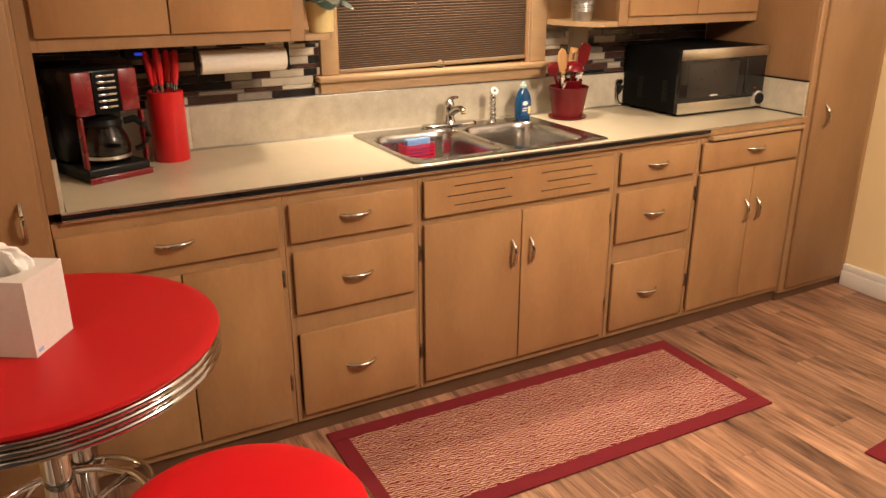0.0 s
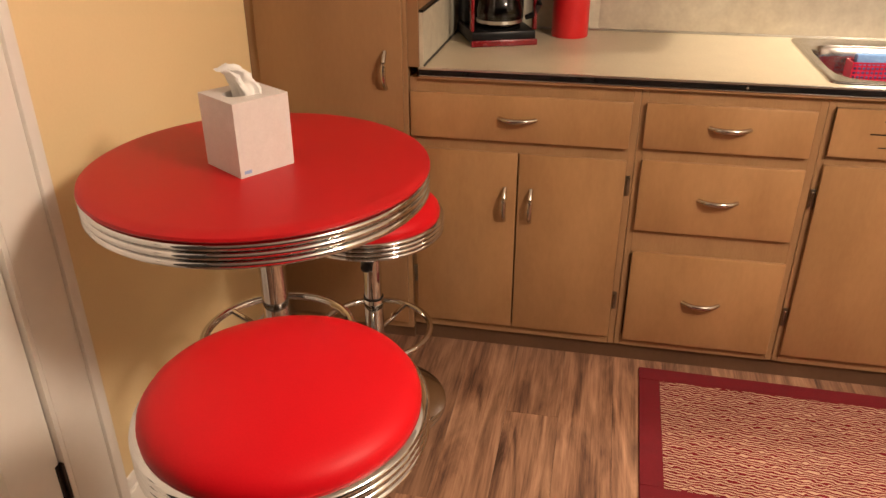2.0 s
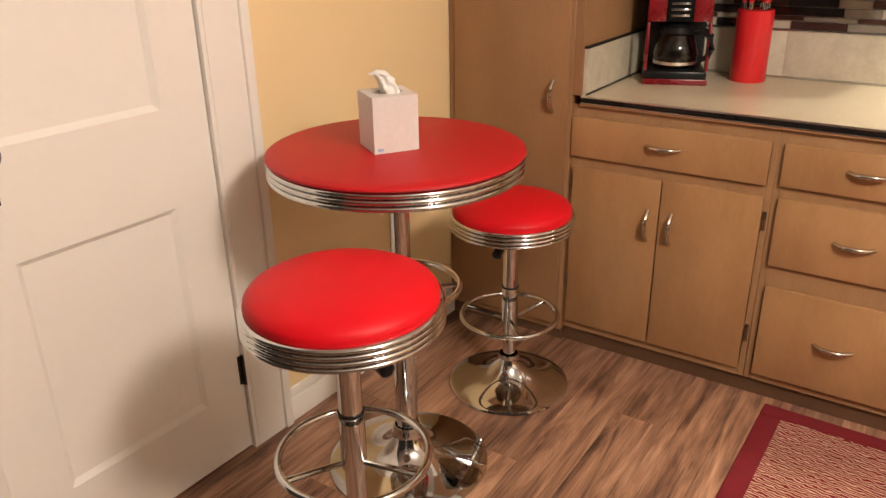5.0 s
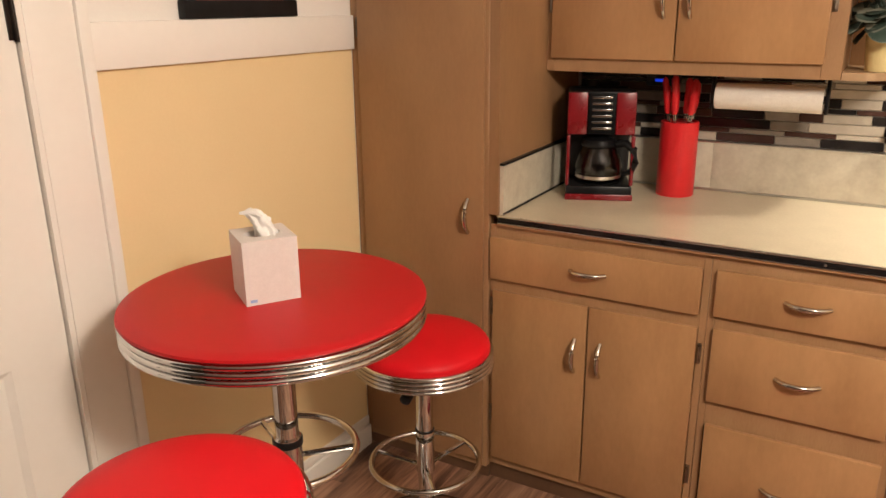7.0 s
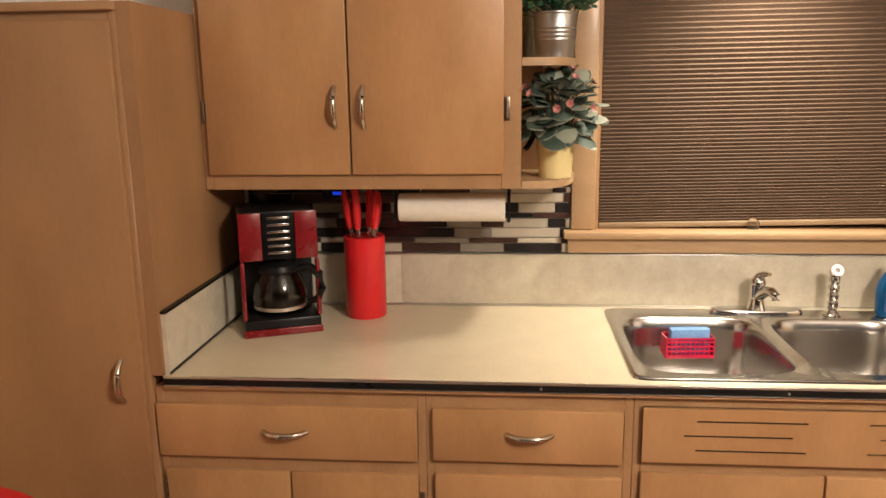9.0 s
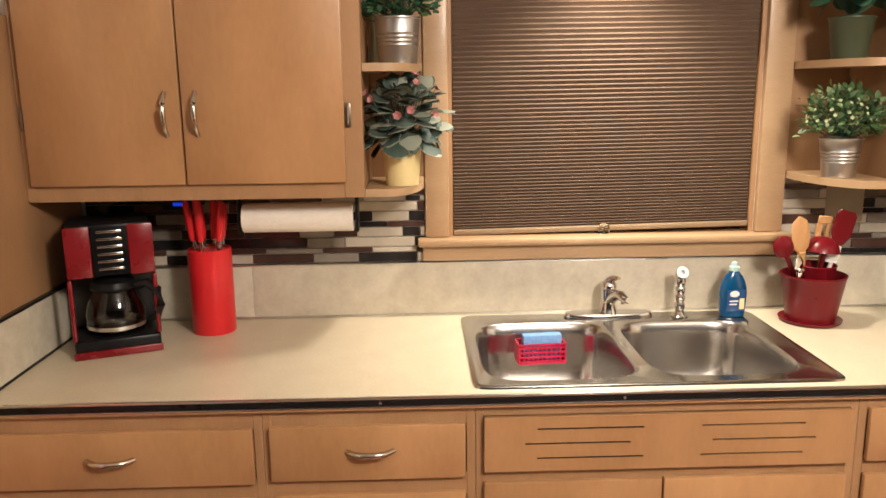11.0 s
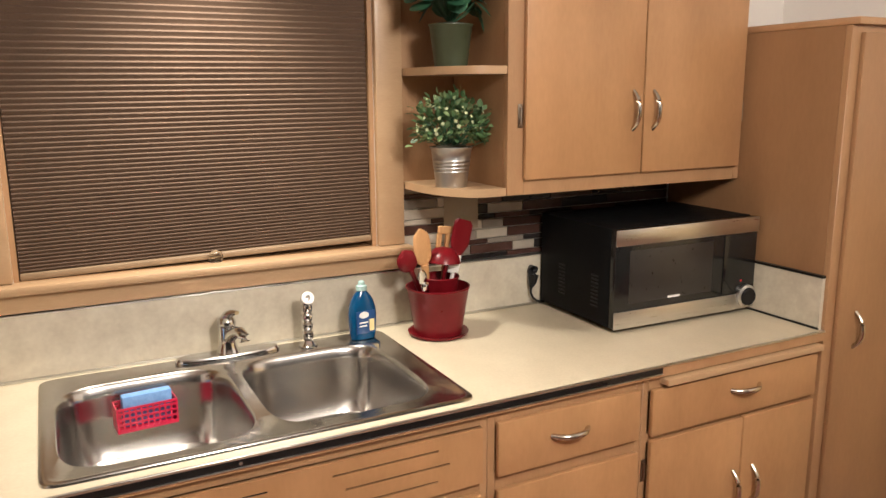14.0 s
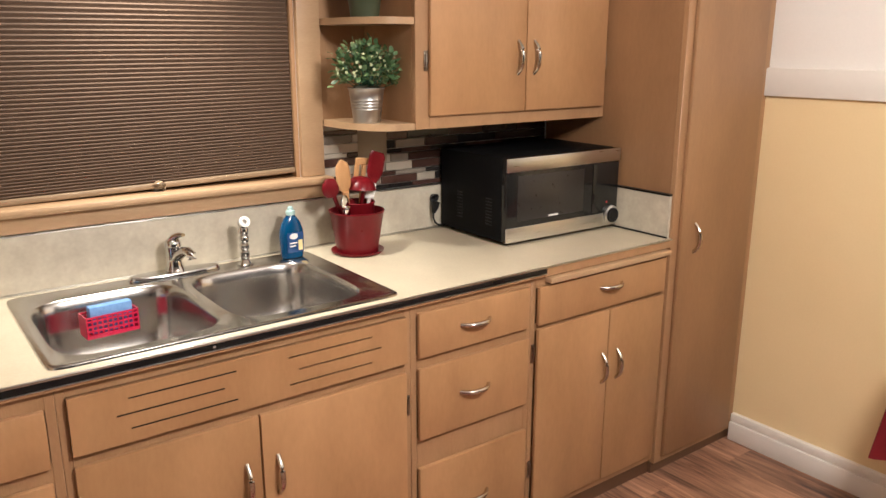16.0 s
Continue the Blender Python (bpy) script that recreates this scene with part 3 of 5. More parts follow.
def base_unit(x0, x1, label, fronts, rails, stile_l=0.02, stile_r=0.02, low=0.06, extra_stiles=()):
    c = thing("base_cabinet", pose(x0, 0, 0), label, "cabinet", "base cabinets")
    w = x1 - x0
    carcass(c, w, FACE, BACK - 0.002, low, 0.884, [(0.0005, stile_l), (w - stile_r, w - 0.0005), *[(a - x0, b - x0) for a, b in extra_stiles]],
            [(stile_l, w - stile_r, a, b) for a, b in rails], floor_z=0.0)
    for name, a, b, z0, z1, handle, hinge in fronts:
        front(c, name, a - x0, b - x0, z0, z1, DOOR, FACE, handle and (handle[0] - x0, handle[1], handle[2]), [(h - x0, z) for h, z in hinge or ()])
    return c


base_unit(0.208 - 0.03, 0.826, "light maple base cabinet with one wide drawer over two doors", [
    ("drawer_front", 0.182, 0.806, 0.713, 0.846, (0.492, 0.781, False), None),
    ("door", 0.194, 0.498, 0.092, 0.678, (0.464, 0.518, True), ((0.187, 0.62), (0.187, 0.25))),
    ("door", 0.502, 0.806, 0.092, 0.678, (0.541, 0.518, True), ((0.813, 0.60), (0.813, 0.22)))],
    ((0.06, 0.10), (0.67, 0.72), (0.84, 0.884)))
base_unit(0.826, 1.30, "light maple base cabinet with three drawers", [
    ("drawer_front", 0.842, 1.277, 0.718, 0.848, (1.065, 0.788, False), None),
    ("drawer_front", 0.846, 1.277, 0.468, 0.684, (1.065, 0.576, False), None),
    ("drawer_front", 0.85, 1.281, 0.088, 0.397, (1.065, 0.243, False), None)],
    ((0.06, 0.10), (0.39, 0.475), (0.67, 0.725), (0.84, 0.884)))
sink_unit = base_unit(1.30, 2.17, "light maple sink cabinet with a slotted panel over two doors", [
    ("door", 1.318, 1.724, 0.092, 0.703, (1.686, 0.535, True), ((1.309, 0.60), (1.309, 0.22))),
    ("door", 1.728, 2.148, 0.092, 0.703, (1.766, 0.535, True), ((2.157, 0.60), (2.157, 0.22)))],
    ((0.06, 0.10), (0.69, 0.735), (0.85, 0.884)))
base_unit(2.17, 2.612, "light maple base cabinet with three drawers", [
    ("drawer_front", 2.19, 2.594, 0.732, 0.862, (2.385, 0.80, False), None),
    ("drawer_front", 2.19, 2.594, 0.484, 0.70, (2.385, 0.595, False), None),
    ("drawer_front", 2.19, 2.594, 0.092, 0.397, (2.385, 0.245, False), None)],
    ((0.06, 0.10), (0.39, 0.49), (0.69, 0.74), (0.85, 0.884)))
base_unit(2.612, 3.254, "light maple base cabinet with one drawer over two doors", [
    ("drawer_front", 2.634, 3.236, 0.73, 0.853, (2.955, 0.803, False), None),
    ("door", 2.634, 2.955, 0.09, 0.718, (2.93, 0.517, True), ((2.623, 0.64), (2.623, 0.24))),
    ("door", 2.959, 3.236, 0.09, 0.718, (3.003, 0.517, True), None)],
    ((0.06, 0.10), (0.71, 0.735), (0.847, 0.884)))

# slotted panel of the sink cabinet: strips with real slots between them, black strips for the shade inside
px0, px1, pz0, pz1 = 1.319, 2.15, 0.73, 0.86
slots = [(1.437, 1.677, 0.83), (1.41, 1.647, 0.795), (1.437, 1.677, 0.76), (1.807, 2.042, 0.832), (1.833, 2.068, 0.797), (1.807, 2.04, 0.762)]
bm, y0, y1, s = bmesh.new(), DOOR, FACE - 0.0005, 0.0012
levels = [(0.76, 0.762), (0.795, 0.797), (0.83, 0.832)]
cuts = [pz0] + [z for a, b in levels for z in (a - s, b + s)] + [pz1]
for i in range(0, len(cuts), 2):
    box(px0, px1, y0, y1, cuts[i], cuts[i + 1], 0, bm)
for a, b in levels:
    row = sorted((q[0], q[1]) for q in slots if a - 0.001 <= q[2] <= b + 0.001)
    edge = px0
    for x0, x1 in row:
        box(edge, x0, y0, y1, a - s, b + s, 0, bm)
        edge = x1
    box(edge, px1, y0, y1, a - s, b + s, 0, bm)
box(px0, px1, y1 - 0.006, y1, pz0, pz1, 0, bm)
bmesh.ops.translate(bm, vec=(-1.30, 0, 0), verts=bm.verts[:])
part("slotted_panel", bm, MAPLE, sink_unit, "plain panel with six narrow vent slots", smooth=False)
for a, b, z in slots:
    part("slot", box(a - 1.30, b - 1.30, y0 + 0.0022, y0 + 0.0035, z - s, z + s), EDGE_BLACK, sink_unit, "black strip for the shade in a vent slot", smooth=False)


def pantry(x0, x1, door, handle_x, hinge_x, label):
    c = thing("pantry_cabinet", pose(x0, 0, 0), label, "cabinet", "tall pantry cabinets")
    w, f = x1 - x0, 2.142
    sl, sr = door[0] - x0 + 0.006, x1 - door[1] + 0.006
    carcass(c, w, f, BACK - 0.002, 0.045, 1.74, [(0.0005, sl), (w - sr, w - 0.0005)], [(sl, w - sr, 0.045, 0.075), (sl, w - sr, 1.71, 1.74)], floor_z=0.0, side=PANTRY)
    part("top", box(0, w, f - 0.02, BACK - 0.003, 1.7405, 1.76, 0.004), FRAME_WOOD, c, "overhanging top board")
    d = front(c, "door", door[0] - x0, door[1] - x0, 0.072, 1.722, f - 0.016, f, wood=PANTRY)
    pull(d, handle_x - x0, f - 0.016, 0.905, True)
    for z in (0.35, 1.45):
        small_hinge(d, hinge_x - x0, f - 0.001, z)


pantry(-0.300, 0.1775, (-0.266, 0.165), 0.115, -0.272, "tall light maple pantry cabinet with one door")
pantry(3.2545, RIGHT - 0.001, (3.288, 3.70), 3.364, 3.708, "tall light maple pantry cabinet with one door")
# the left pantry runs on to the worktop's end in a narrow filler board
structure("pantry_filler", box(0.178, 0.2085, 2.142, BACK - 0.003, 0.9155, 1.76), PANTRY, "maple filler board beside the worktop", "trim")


def wall_unit(x0, x1, doors, handles, hinges, label):
    c = thing("wall_cabinet", pose(x0, 0, 1.31), label, "cabinet", "wall cabinets")
    w = x1 - x0
    sl, sr = doors[0][0] - x0 + 0.006, x1 - doors[1][1] + 0.006
    carcass(c, w, UFACE, BACK - 0.002, 0.0, 0.808, [(0.0005, sl), (w - sr, w - 0.0005)], [(sl, w - sr, 0, 0.05), (sl, w - sr, 0.75, 0.808)])
    for (a, b), hx, hg in zip(doors, handles, hinges):
        d = front(c, "door", a - x0, b - x0, 0.04, 0.77, UDOOR, UFACE)
        pull(d, hx - x0, UDOOR, 0.213, True)
        for z in (0.205, 0.62):
            small_hinge(d, hg - x0, UFACE - 0.001, z)


wall_unit(0.209, 1.047, ((0.228, 0.606), (0.61, 1.002)), (0.571, 0.645), (0.221, 1.011), "light maple wall cabinet with two flat doors")
wall_unit(2.418, 3.254, ((2.464, 2.85), (2.854, 3.236)), (2.815, 2.887), (2.455, 3.244), "light maple wall cabinet with two flat doors")


def end_shelf(x_cab, x_win, label):
    """Open end shelves between a wall cabinet and the window casing, with rounded fronts."""
    c = thing("end_shelf", pose(x_cab, BACK - 0.002, 1.31), label, "shelf", "open end shelves")
    span = x_win - x_cab
    sx = 1 if span > 0 else -1
    part("back_panel", box(min(0, span) + 0.001, max(0, span) - 0.001, -0.008, 0, 0.0, 0.808), FRAME_WOOD, c, smooth=False)
    for z0, z1 in ((0.0, 0.02), (0.31, 0.33), (0.60, 0.62)):
        bm = bmesh.new()
        deep, tip = UFACE + 0.004 - BACK, -0.075
        outline = [(0.001 * sx, -0.0085)]
        outline.append((0.001 * sx, deep))
        outline.append((span * 0.35, deep))
        for k in range(1, 11):
            a = math.pi / 2 * k / 10
            outline.append((span * 0.35 + (abs(span) * 0.64 - 0.001) * sx * math.sin(a), tip + (deep - tip) * math.cos(a)))
        outline.append((outline[-1][0], -0.0085))
        low = [bm.verts.new((x, y, z0)) for x, y in outline]
        high = [bm.verts.new((x, y, z1)) for x, y in outline]
        bm.faces.new(low), bm.faces.new(high)
        for k in range(len(low)):
            j = (k + 1) % len(low)
            bm.faces.new((low[k], low[j], high[j], high[k]))
        bmesh.ops.recalc_face_normals(bm, faces=bm.faces[:])
        part("shelf_board", bm, RAIL_WOOD, c)


end_shelf(1.047, 1.199, "open maple end shelf with rounded boards holding potted plants")
end_shelf(2.418, 2.251, "open maple end shelf with rounded boards holding potted plants")

# ---- worktop ----
SX0, SX1, SY0, SY1 = 1.296, 2.154, 2.168, 2.734      # sink's outer edge
wt = thing("worktop", pose(0, 0, 0.8845), "cream laminate worktop with a black banded front edge", "worktop")
bm = bmesh.new()
wx0, wx1, wy0, wy1, h = 0.209, 3.254, 2.144, 2.76, TOP - 0.8845
rim = []
for z in (0, h):
    for x0, x1, y0, y1 in ((wx0, wx1, wy0, wy1), (SX0 + 0.02, SX1 - 0.02, SY0 + 0.02, SY1 - 0.02)):
        rim.append([bm.verts.new((x, y, z)) for x, y in ((x0, y0), (x1, y0), (x1, y1), (x0, y1))])
for p, q in ((rim[0], rim[1]), (rim[2], rim[3]), (rim[0], rim[2]), (rim[1], rim[3])):
    for k in range(4):
        bm.faces.new((p[k], p[(k + 1) % 4], q[(k + 1) % 4], q[k]))
bmesh.ops.recalc_face_normals(bm, faces=bm.faces[:])
part("slab", bm, LAMINATE, wt, smooth=False)
part("edge_base", box(wx0, 2.66, wy0 - 0.004, wy0 - 0.0002, 0.0, 0.0068), FRAME_WOOD, wt, smooth=False)
part("edge_band", box(wx0, 2.66, wy0 - 0.006, wy0 - 0.0002, 0.0098, h - 0.005, 0.001), EDGE_BLACK, wt, "black edge band")
part("edge_bead", box(wx0, wx1, wy0 - 0.0075, wy0 - 0.0002, h - 0.0048, h + 0.0005, 0.0008), ALU, wt, "thin metal bead")
part("edge_bead", box(wx0, 2.66, wy0 - 0.0075, wy0 - 0.0002, 0.007, 0.0096, 0.0005), ALU, wt, "thin metal bead")
part("edge_band_bare", box(2.6605, wx1, wy0 - 0.004, wy0 - 0.0002, 0.0, h - 0.005), FRAME_WOOD, wt)
for x0, x1 in ((wx0 + 0.012, 0.6892), (0.6898, 2.43), (2.4306, wx1 - 0.012)):
    part("backsplash", box(x0, x1, wy1 + 0.0002, BACK - 0.0005, -0.001, 0.189, 0.0008), SPLASH, wt, "cream marbled splashback")
for x0 in (1.09, 1.63):
    bm = turned([(0, 0), (0.0035, 0), (0.003, 0.0012), (0, 0.002)], seg=12)
    bmesh.ops.transform(bm, matrix=Matrix.Translation((x0, wy0 - 0.0061, 0.0175)) @ Matrix.Rotation(radians(90), 4, "X"), verts=bm.verts[:])
    part("screw", bm, ALU, wt, "small screw head")
bm = box(wx0, wx0 + 0.0115, wy0 + 0.008, BACK - 0.001, h + 0.0002, 0.178)
part("end_splash", bm, SPLASH, wt)
bm = box(wx1 - 0.0115, wx1, wy0 + 0.008, BACK - 0.001, h + 0.0002, 0.178)
part("end_splash", bm, SPLASH, wt)
for x0, x1, y1, z0, z1 in ((wx0 - 0.0005, wx0 + 0.013, BACK - 0.001, 0.1782, 0.185), (wx1 - 0.013, wx1 + 0.0002, BACK - 0.001, 0.1782, 0.185),
                           (wx0 + 0.0117, wx0 + 0.0145, wy1, h + 0.0002, h + 0.006), (wx1 - 0.0145, wx1 - 0.0117, wy1, h + 0.0002, h + 0.006)):
    part("trim_strip", box(x0, x1, wy0 + 0.007, y1, z0, z1), EDGE_BLACK, wt, "black splash trim", smooth=False)
part("cove_trim", box(wx0 + 0.0147, wx1 - 0.0147, wy1 - 0.004, wy1, h + 0.0002, h + 0.007, 0.0008), ALU, wt, "metal cove strip")
part("cap_trim", box(wx0 + 0.012, wx1 - 0.012, wy1 - 0.002, BACK - 0.0005, 0.1892, 0.1935, 0.0008), ALU, wt, "metal cap strip")

board = thing("bread_board", pose(2.667, 2.124, 0.8625), "pull-out maple bread board, slid slightly out under the worktop", "cutting board")
part("board", box(0, 0.572, 0, 0.28, 0, 0.0175, 0.0025), RAIL_WOOD, board)

# ---- dining set ----


def ribs(r, z_low, count, h, inner, lip=0.004):
    """Outline of a ribbed band: count half-rounds, one above the other."""
    prof = [(inner, z_low)]
    for k in range(count):
        for j in range(9):
            a = math.pi * j / 8
            prof.append((r - 0.010 + 0.010 * math.sin(a), z_low + (k + 0.5 - 0.5 * math.cos(a)) * h / count))
    prof.append((inner, z_low + h))
    return prof


def trumpet(r, neck, top):
    return [(0, 0.002), (r - 0.004, 0.0), (r, 0.004), (r - 0.002, 0.009), (r * 0.93, 0.014), (r * 0.8, 0.019), (r * 0.62, 0.027), (r * 0.45, 0.04), (r * 0.32, 0.058), (r * 0.22, 0.082), (neck + 0.007, top - 0.02), (neck + 0.004, top), (neck, top)]


def foot_ring(parent, z, r, pole_r):
    bm = tube([(r * math.cos(a), r * math.sin(a), z) for a in (2 * math.pi * k / 56 for k in range(56))], 0.0085, 10, closed=True)
    ring = part("foot_ring", bm, CHROME, parent)
    for a in (35, 155, 275):
        c, s = math.cos(radians(a)), math.sin(radians(a))
        part("spoke", tube([(c * pole_r * 0.9, s * pole_r * 0.9, z - 0.014), (c * r * 0.5, s * r * 0.5, z - 0.008), (c * r, s * r, z)], 0.0065, 8), CHROME, ring)


def bar_stool(x, y, seat, turn, label):
    s = thing("bar_stool", pose(x, y, 0, 0, 0, turn), label, "stool", "diner stools")
    part("base_plate", turned(trumpet(0.20, 0.03, 0.115), seg=64), CHROME, s, "flared chrome base")
    ring = seat - 0.36
    part("post", turned([(0.0215, 0.1155), (0.0215, ring - 0.03), (0, ring - 0.03)], seg=32), CHROME, s)
    part("sleeve", turned([(0, ring - 0.0295), (0.0265, ring - 0.0295), (0.0265, ring + 0.10), (0, ring + 0.10)], seg=32), CHROME, s)
    part("collar", turned([(0.0, ring + 0.1005), (0.0275, ring + 0.1005), (0.0275, ring + 0.1055), (0, ring + 0.1055)], seg=32), BLACK, s, "dark collar")
    part("column", turned([(0, ring + 0.106), (0.0245, ring + 0.106), (0.0245, seat - 0.09), (0.03, seat - 0.085), (0.03, seat - 0.051), (0, seat - 0.051)], seg=32), CHROME, s)
    foot_ring(s, ring, 0.155, 0.0265)
    part("seat_band", turned(ribs(0.195, seat - 0.05, 4, 0.048, 0.17) + [(0.17, seat - 0.0045), (0.0, seat - 0.0045), (0.0, seat - 0.048), (0.17, seat - 0.05)], seg=72), CHROME, s, "ribbed chrome band")
    dome = [(0.1838, seat - 0.004), (0.1845, seat + 0.004), (0.1825, seat + 0.013), (0.175, seat + 0.023), (0.158, seat + 0.032), (0.13, seat + 0.039), (0.09, seat + 0.0445), (0.045, seat + 0.0475), (0, seat + 0.0485)]
    part("cushion", turned([(0, seat - 0.0038)] + dome, seg=72), VINYL, s, "bright red vinyl cushion")
    lever = part("lever", tube([(0.03, 0, seat - 0.07), (0.07, 0.01, seat - 0.072), (0.115, 0.015, seat - 0.078)], 0.005, 8), CHROME, s)
    part("lever_knob", tube([(0.10, 0.013, seat - 0.077), (0.108, 0.014, seat - 0.077), (0.13, 0.017, seat - 0.081), (0.152, 0.02, seat - 0.086), (0.158, 0.0205, seat - 0.087)], [0.008, 0.014, 0.017, 0.015, 0.007], 14), BLACK, lever, "black plastic grip")


def pub_table(x, y, top):
    t = thing("pub_table", pose(x, y, 0), "round red-topped diner table with a ribbed chrome band and pedestal", "table")
    part("base_plate", turned(trumpet(0.23, 0.035, 0.13), seg=72), CHROME, t, "flared chrome base")
    part("column", turned([(0.031, 0.131), (0.031, 0.60), (0.026, 0.604), (0.026, top - 0.074), (0.06, top - 0.069), (0.06, top - 0.063), (0, top - 0.063)], seg=36), CHROME, t)
    part("collar", turned([(0.0312, 0.58), (0.034, 0.582), (0.034, 0.596), (0.0312, 0.598)], seg=32), BLACK, t, "dark collar")
    foot_ring(t, 0.565, 0.152, 0.031)
    part("edge_band", turned(ribs(0.316, top - 0.062, 3, 0.045, 0.28) + [(0.0, top - 0.018), (0.0, top - 0.061), (0.28, top - 0.062)], seg=96), CHROME, t, "ribbed chrome band")
    part("tabletop", turned([(0, top - 0.017), (0.306, top - 0.017), (0.313, top - 0.0155), (0.316, top - 0.012), (0.3145, top - 0.007), (0.306, top - 0.003), (0.29, top - 0.0005), (0, top)], seg=96), TOP_RED, t, "padded red vinyl top")


pub_table(0.109, 1.284, 0.9435)
bar_stool(0.152, 1.798, 0.618, 275, "chrome pedestal stool with a round red vinyl seat, set low")
bar_stool(0.337, 0.803, 0.798, -28, "chrome pedestal stool with a round red vinyl seat, raised high")


def rug(x, y, lx, ly, turn, label):
    r = thing("rug", pose(x, y, 0.0, 0, 0, turn), label, "rug", "kitchen rugs")
    bm = bmesh.new()
    b = 0.062
    for x0, x1, y0, y1 in ((-lx / 2, lx / 2, -ly / 2, -ly / 2 + b), (-lx / 2, lx / 2, ly / 2 - b, ly / 2), (-lx / 2, -lx / 2 + b, -ly / 2 + b, ly / 2 - b), (lx / 2 - b, lx / 2, -ly / 2 + b, ly / 2 - b)):
        box(x0, x1, y0, y1, 0.0005, 0.008, 0.002, bm, 1)
    part("border", bm, RUG_RED, r, "dark red border")
    part("field", box(-lx / 2 + b, lx / 2 - b, -ly / 2 + b, ly / 2 - b, 0.0005, 0.0065), WEAVE, r, "red and cream woven field", smooth=False)


rug(1.683, 1.813, 1.555, 0.585, -1.0, "flat woven red and cream rug with a dark red border")
rug(3.037, 0.893, 1.1, 0.6, 5, "flat woven red and cream rug with a dark red border")

# ---- sink and its fittings ----


def rounded(cx, cy, a, b, z, n=3.2, seg=56):
    out = []
    for k in range(seg):
        t = 2 * math.pi * k / seg
        c, s = math.cos(t), math.sin(t)
        out.append((cx + a * math.copysign(abs(c) ** (2 / n), c), cy + b * math.copysign(abs(s) ** (2 / n), s), z))
    return out


def double_sink():
    s = thing("sink", pose(0, 0, TOP + 0.0004), "double-bowl brushed stainless steel sink set in the worktop", "sink")
    bm = bmesh.new()
    cx, cy, a, b = (SX0 + SX1) / 2, (SY0 + SY1) / 2, (SX1 - SX0) / 2, (SY1 - SY0) / 2

    def loop(pts):
        return [bm.verts.new(p) for p in pts]

    def bridge(p, q):
        for k in range(len(p)):
            j = (k + 1) % len(p)
            bm.faces.new((p[k], p[j], q[j], q[k]))

    outer = [loop(rounded(cx, cy, a - i, b - i, z, 26, 96)) for i, z in ((0, 0), (0.001, 0.004), (0.006, 0.006), (0.014, 0.0055), (0.02, 0.0025))]
    for p, q in zip(outer, outer[1:]):
        bridge(p, q)
    edges = [e for e in bm.edges if all(v in set(outer[-1]) for v in e.verts)]
    for bx, by, ba, bb in BOWLS:
        rings = []
        for f, z in ((1.0, 0.0025), (0.988, 0.0005), (0.965, -0.008), (0.945, -0.03), (0.92, -0.09), (0.885, -0.14), (0.82, -0.168), (0.70, -0.18), (0.45, -0.184), (0.2, -0.187), (0.11, -0.188)):
            rings.append(loop(rounded(bx, by, ba * f, bb * f, z, 4.8 if f > 0.6 else 2.4)))
        for p, q in zip(rings, rings[1:]):
            bridge(p, q)
        bm.faces.new(rings[-1])
        top = set(rings[0])
        edges += [e for e in bm.edges if all(v in top for v in e.verts)]
    bmesh.ops.triangle_fill(bm, edges=edges, use_beauty=True)
    bmesh.ops.recalc_face_normals(bm, faces=bm.faces[:])
    part("basin", bm, STEEL, s)
    for bx, by, ba, bb in BOWLS:
        bm = turned([(0.042, -0.1868), (0.040, -0.1845), (0.034, -0.1855), (0.028, -0.1865), (0.0, -0.1865)], bx, by, 28)
        part("drain", bm, CHROME, s, "round chrome drain")


BOWLS = ((1.513, 2.433, 0.188, 0.221), (1.911, 2.435, 0.185, 0.215))
double_sink()
DECK = TOP + 0.0032

f = thing("faucet", pose(1.727, 2.699, DECK), "chrome single-lever kitchen faucet on a long escutcheon", "faucet")
bm, rings = bmesh.new(), []
for k, z in ((1.0, 0.0), (1.0, 0.006), (0.97, 0.011), (0.88, 0.015), (0.6, 0.0175), (0.2, 0.018)):
    rings.append([bm.verts.new(p) for p in rounded(0, 0, 0.130 - 0.031 * (1 - k), 0.031 * k, z, 2.5, 48)])
for p, q in zip(rings, rings[1:]):
    for k in range(48):
        bm.faces.new((p[k], p[(k + 1) % 48], q[(k + 1) % 48], q[k]))
bm.faces.new(rings[0]), bm.faces.new(rings[-1])
bmesh.ops.recalc_face_normals(bm, faces=bm.faces[:])
part("escutcheon", bm, CHROME, f)
bm = turned([(0, 0.014), (0.03, 0.014), (0.027, 0.022), (0.022, 0.034), (0.0205, 0.06), (0.022, 0.082), (0.023, 0.094), (0.019, 0.104), (0.01, 0.11), (0, 0.111)], seg=28)
part("spout_body", bm, CHROME, f)
part("spout", tube([(0.003, -0.008, 0.052), (0.009, -0.028, 0.068), (0.015, -0.046, 0.078), (0.021, -0.062, 0.080), (0.025, -0.073, 0.073), (0.0255, -0.075, 0.060)], [0.016, 0.0155, 0.0145, 0.014, 0.014, 0.014], 16), CHROME, f)
part("lever", tube([(0, 0.004, 0.100), (0.004, -0.003, 0.113), (0.012, -0.018, 0.121), (0.020, -0.034, 0.123)], [0.019, 0.0165, 0.012, 0.007], 14, flat=0.7), CHROME, f)

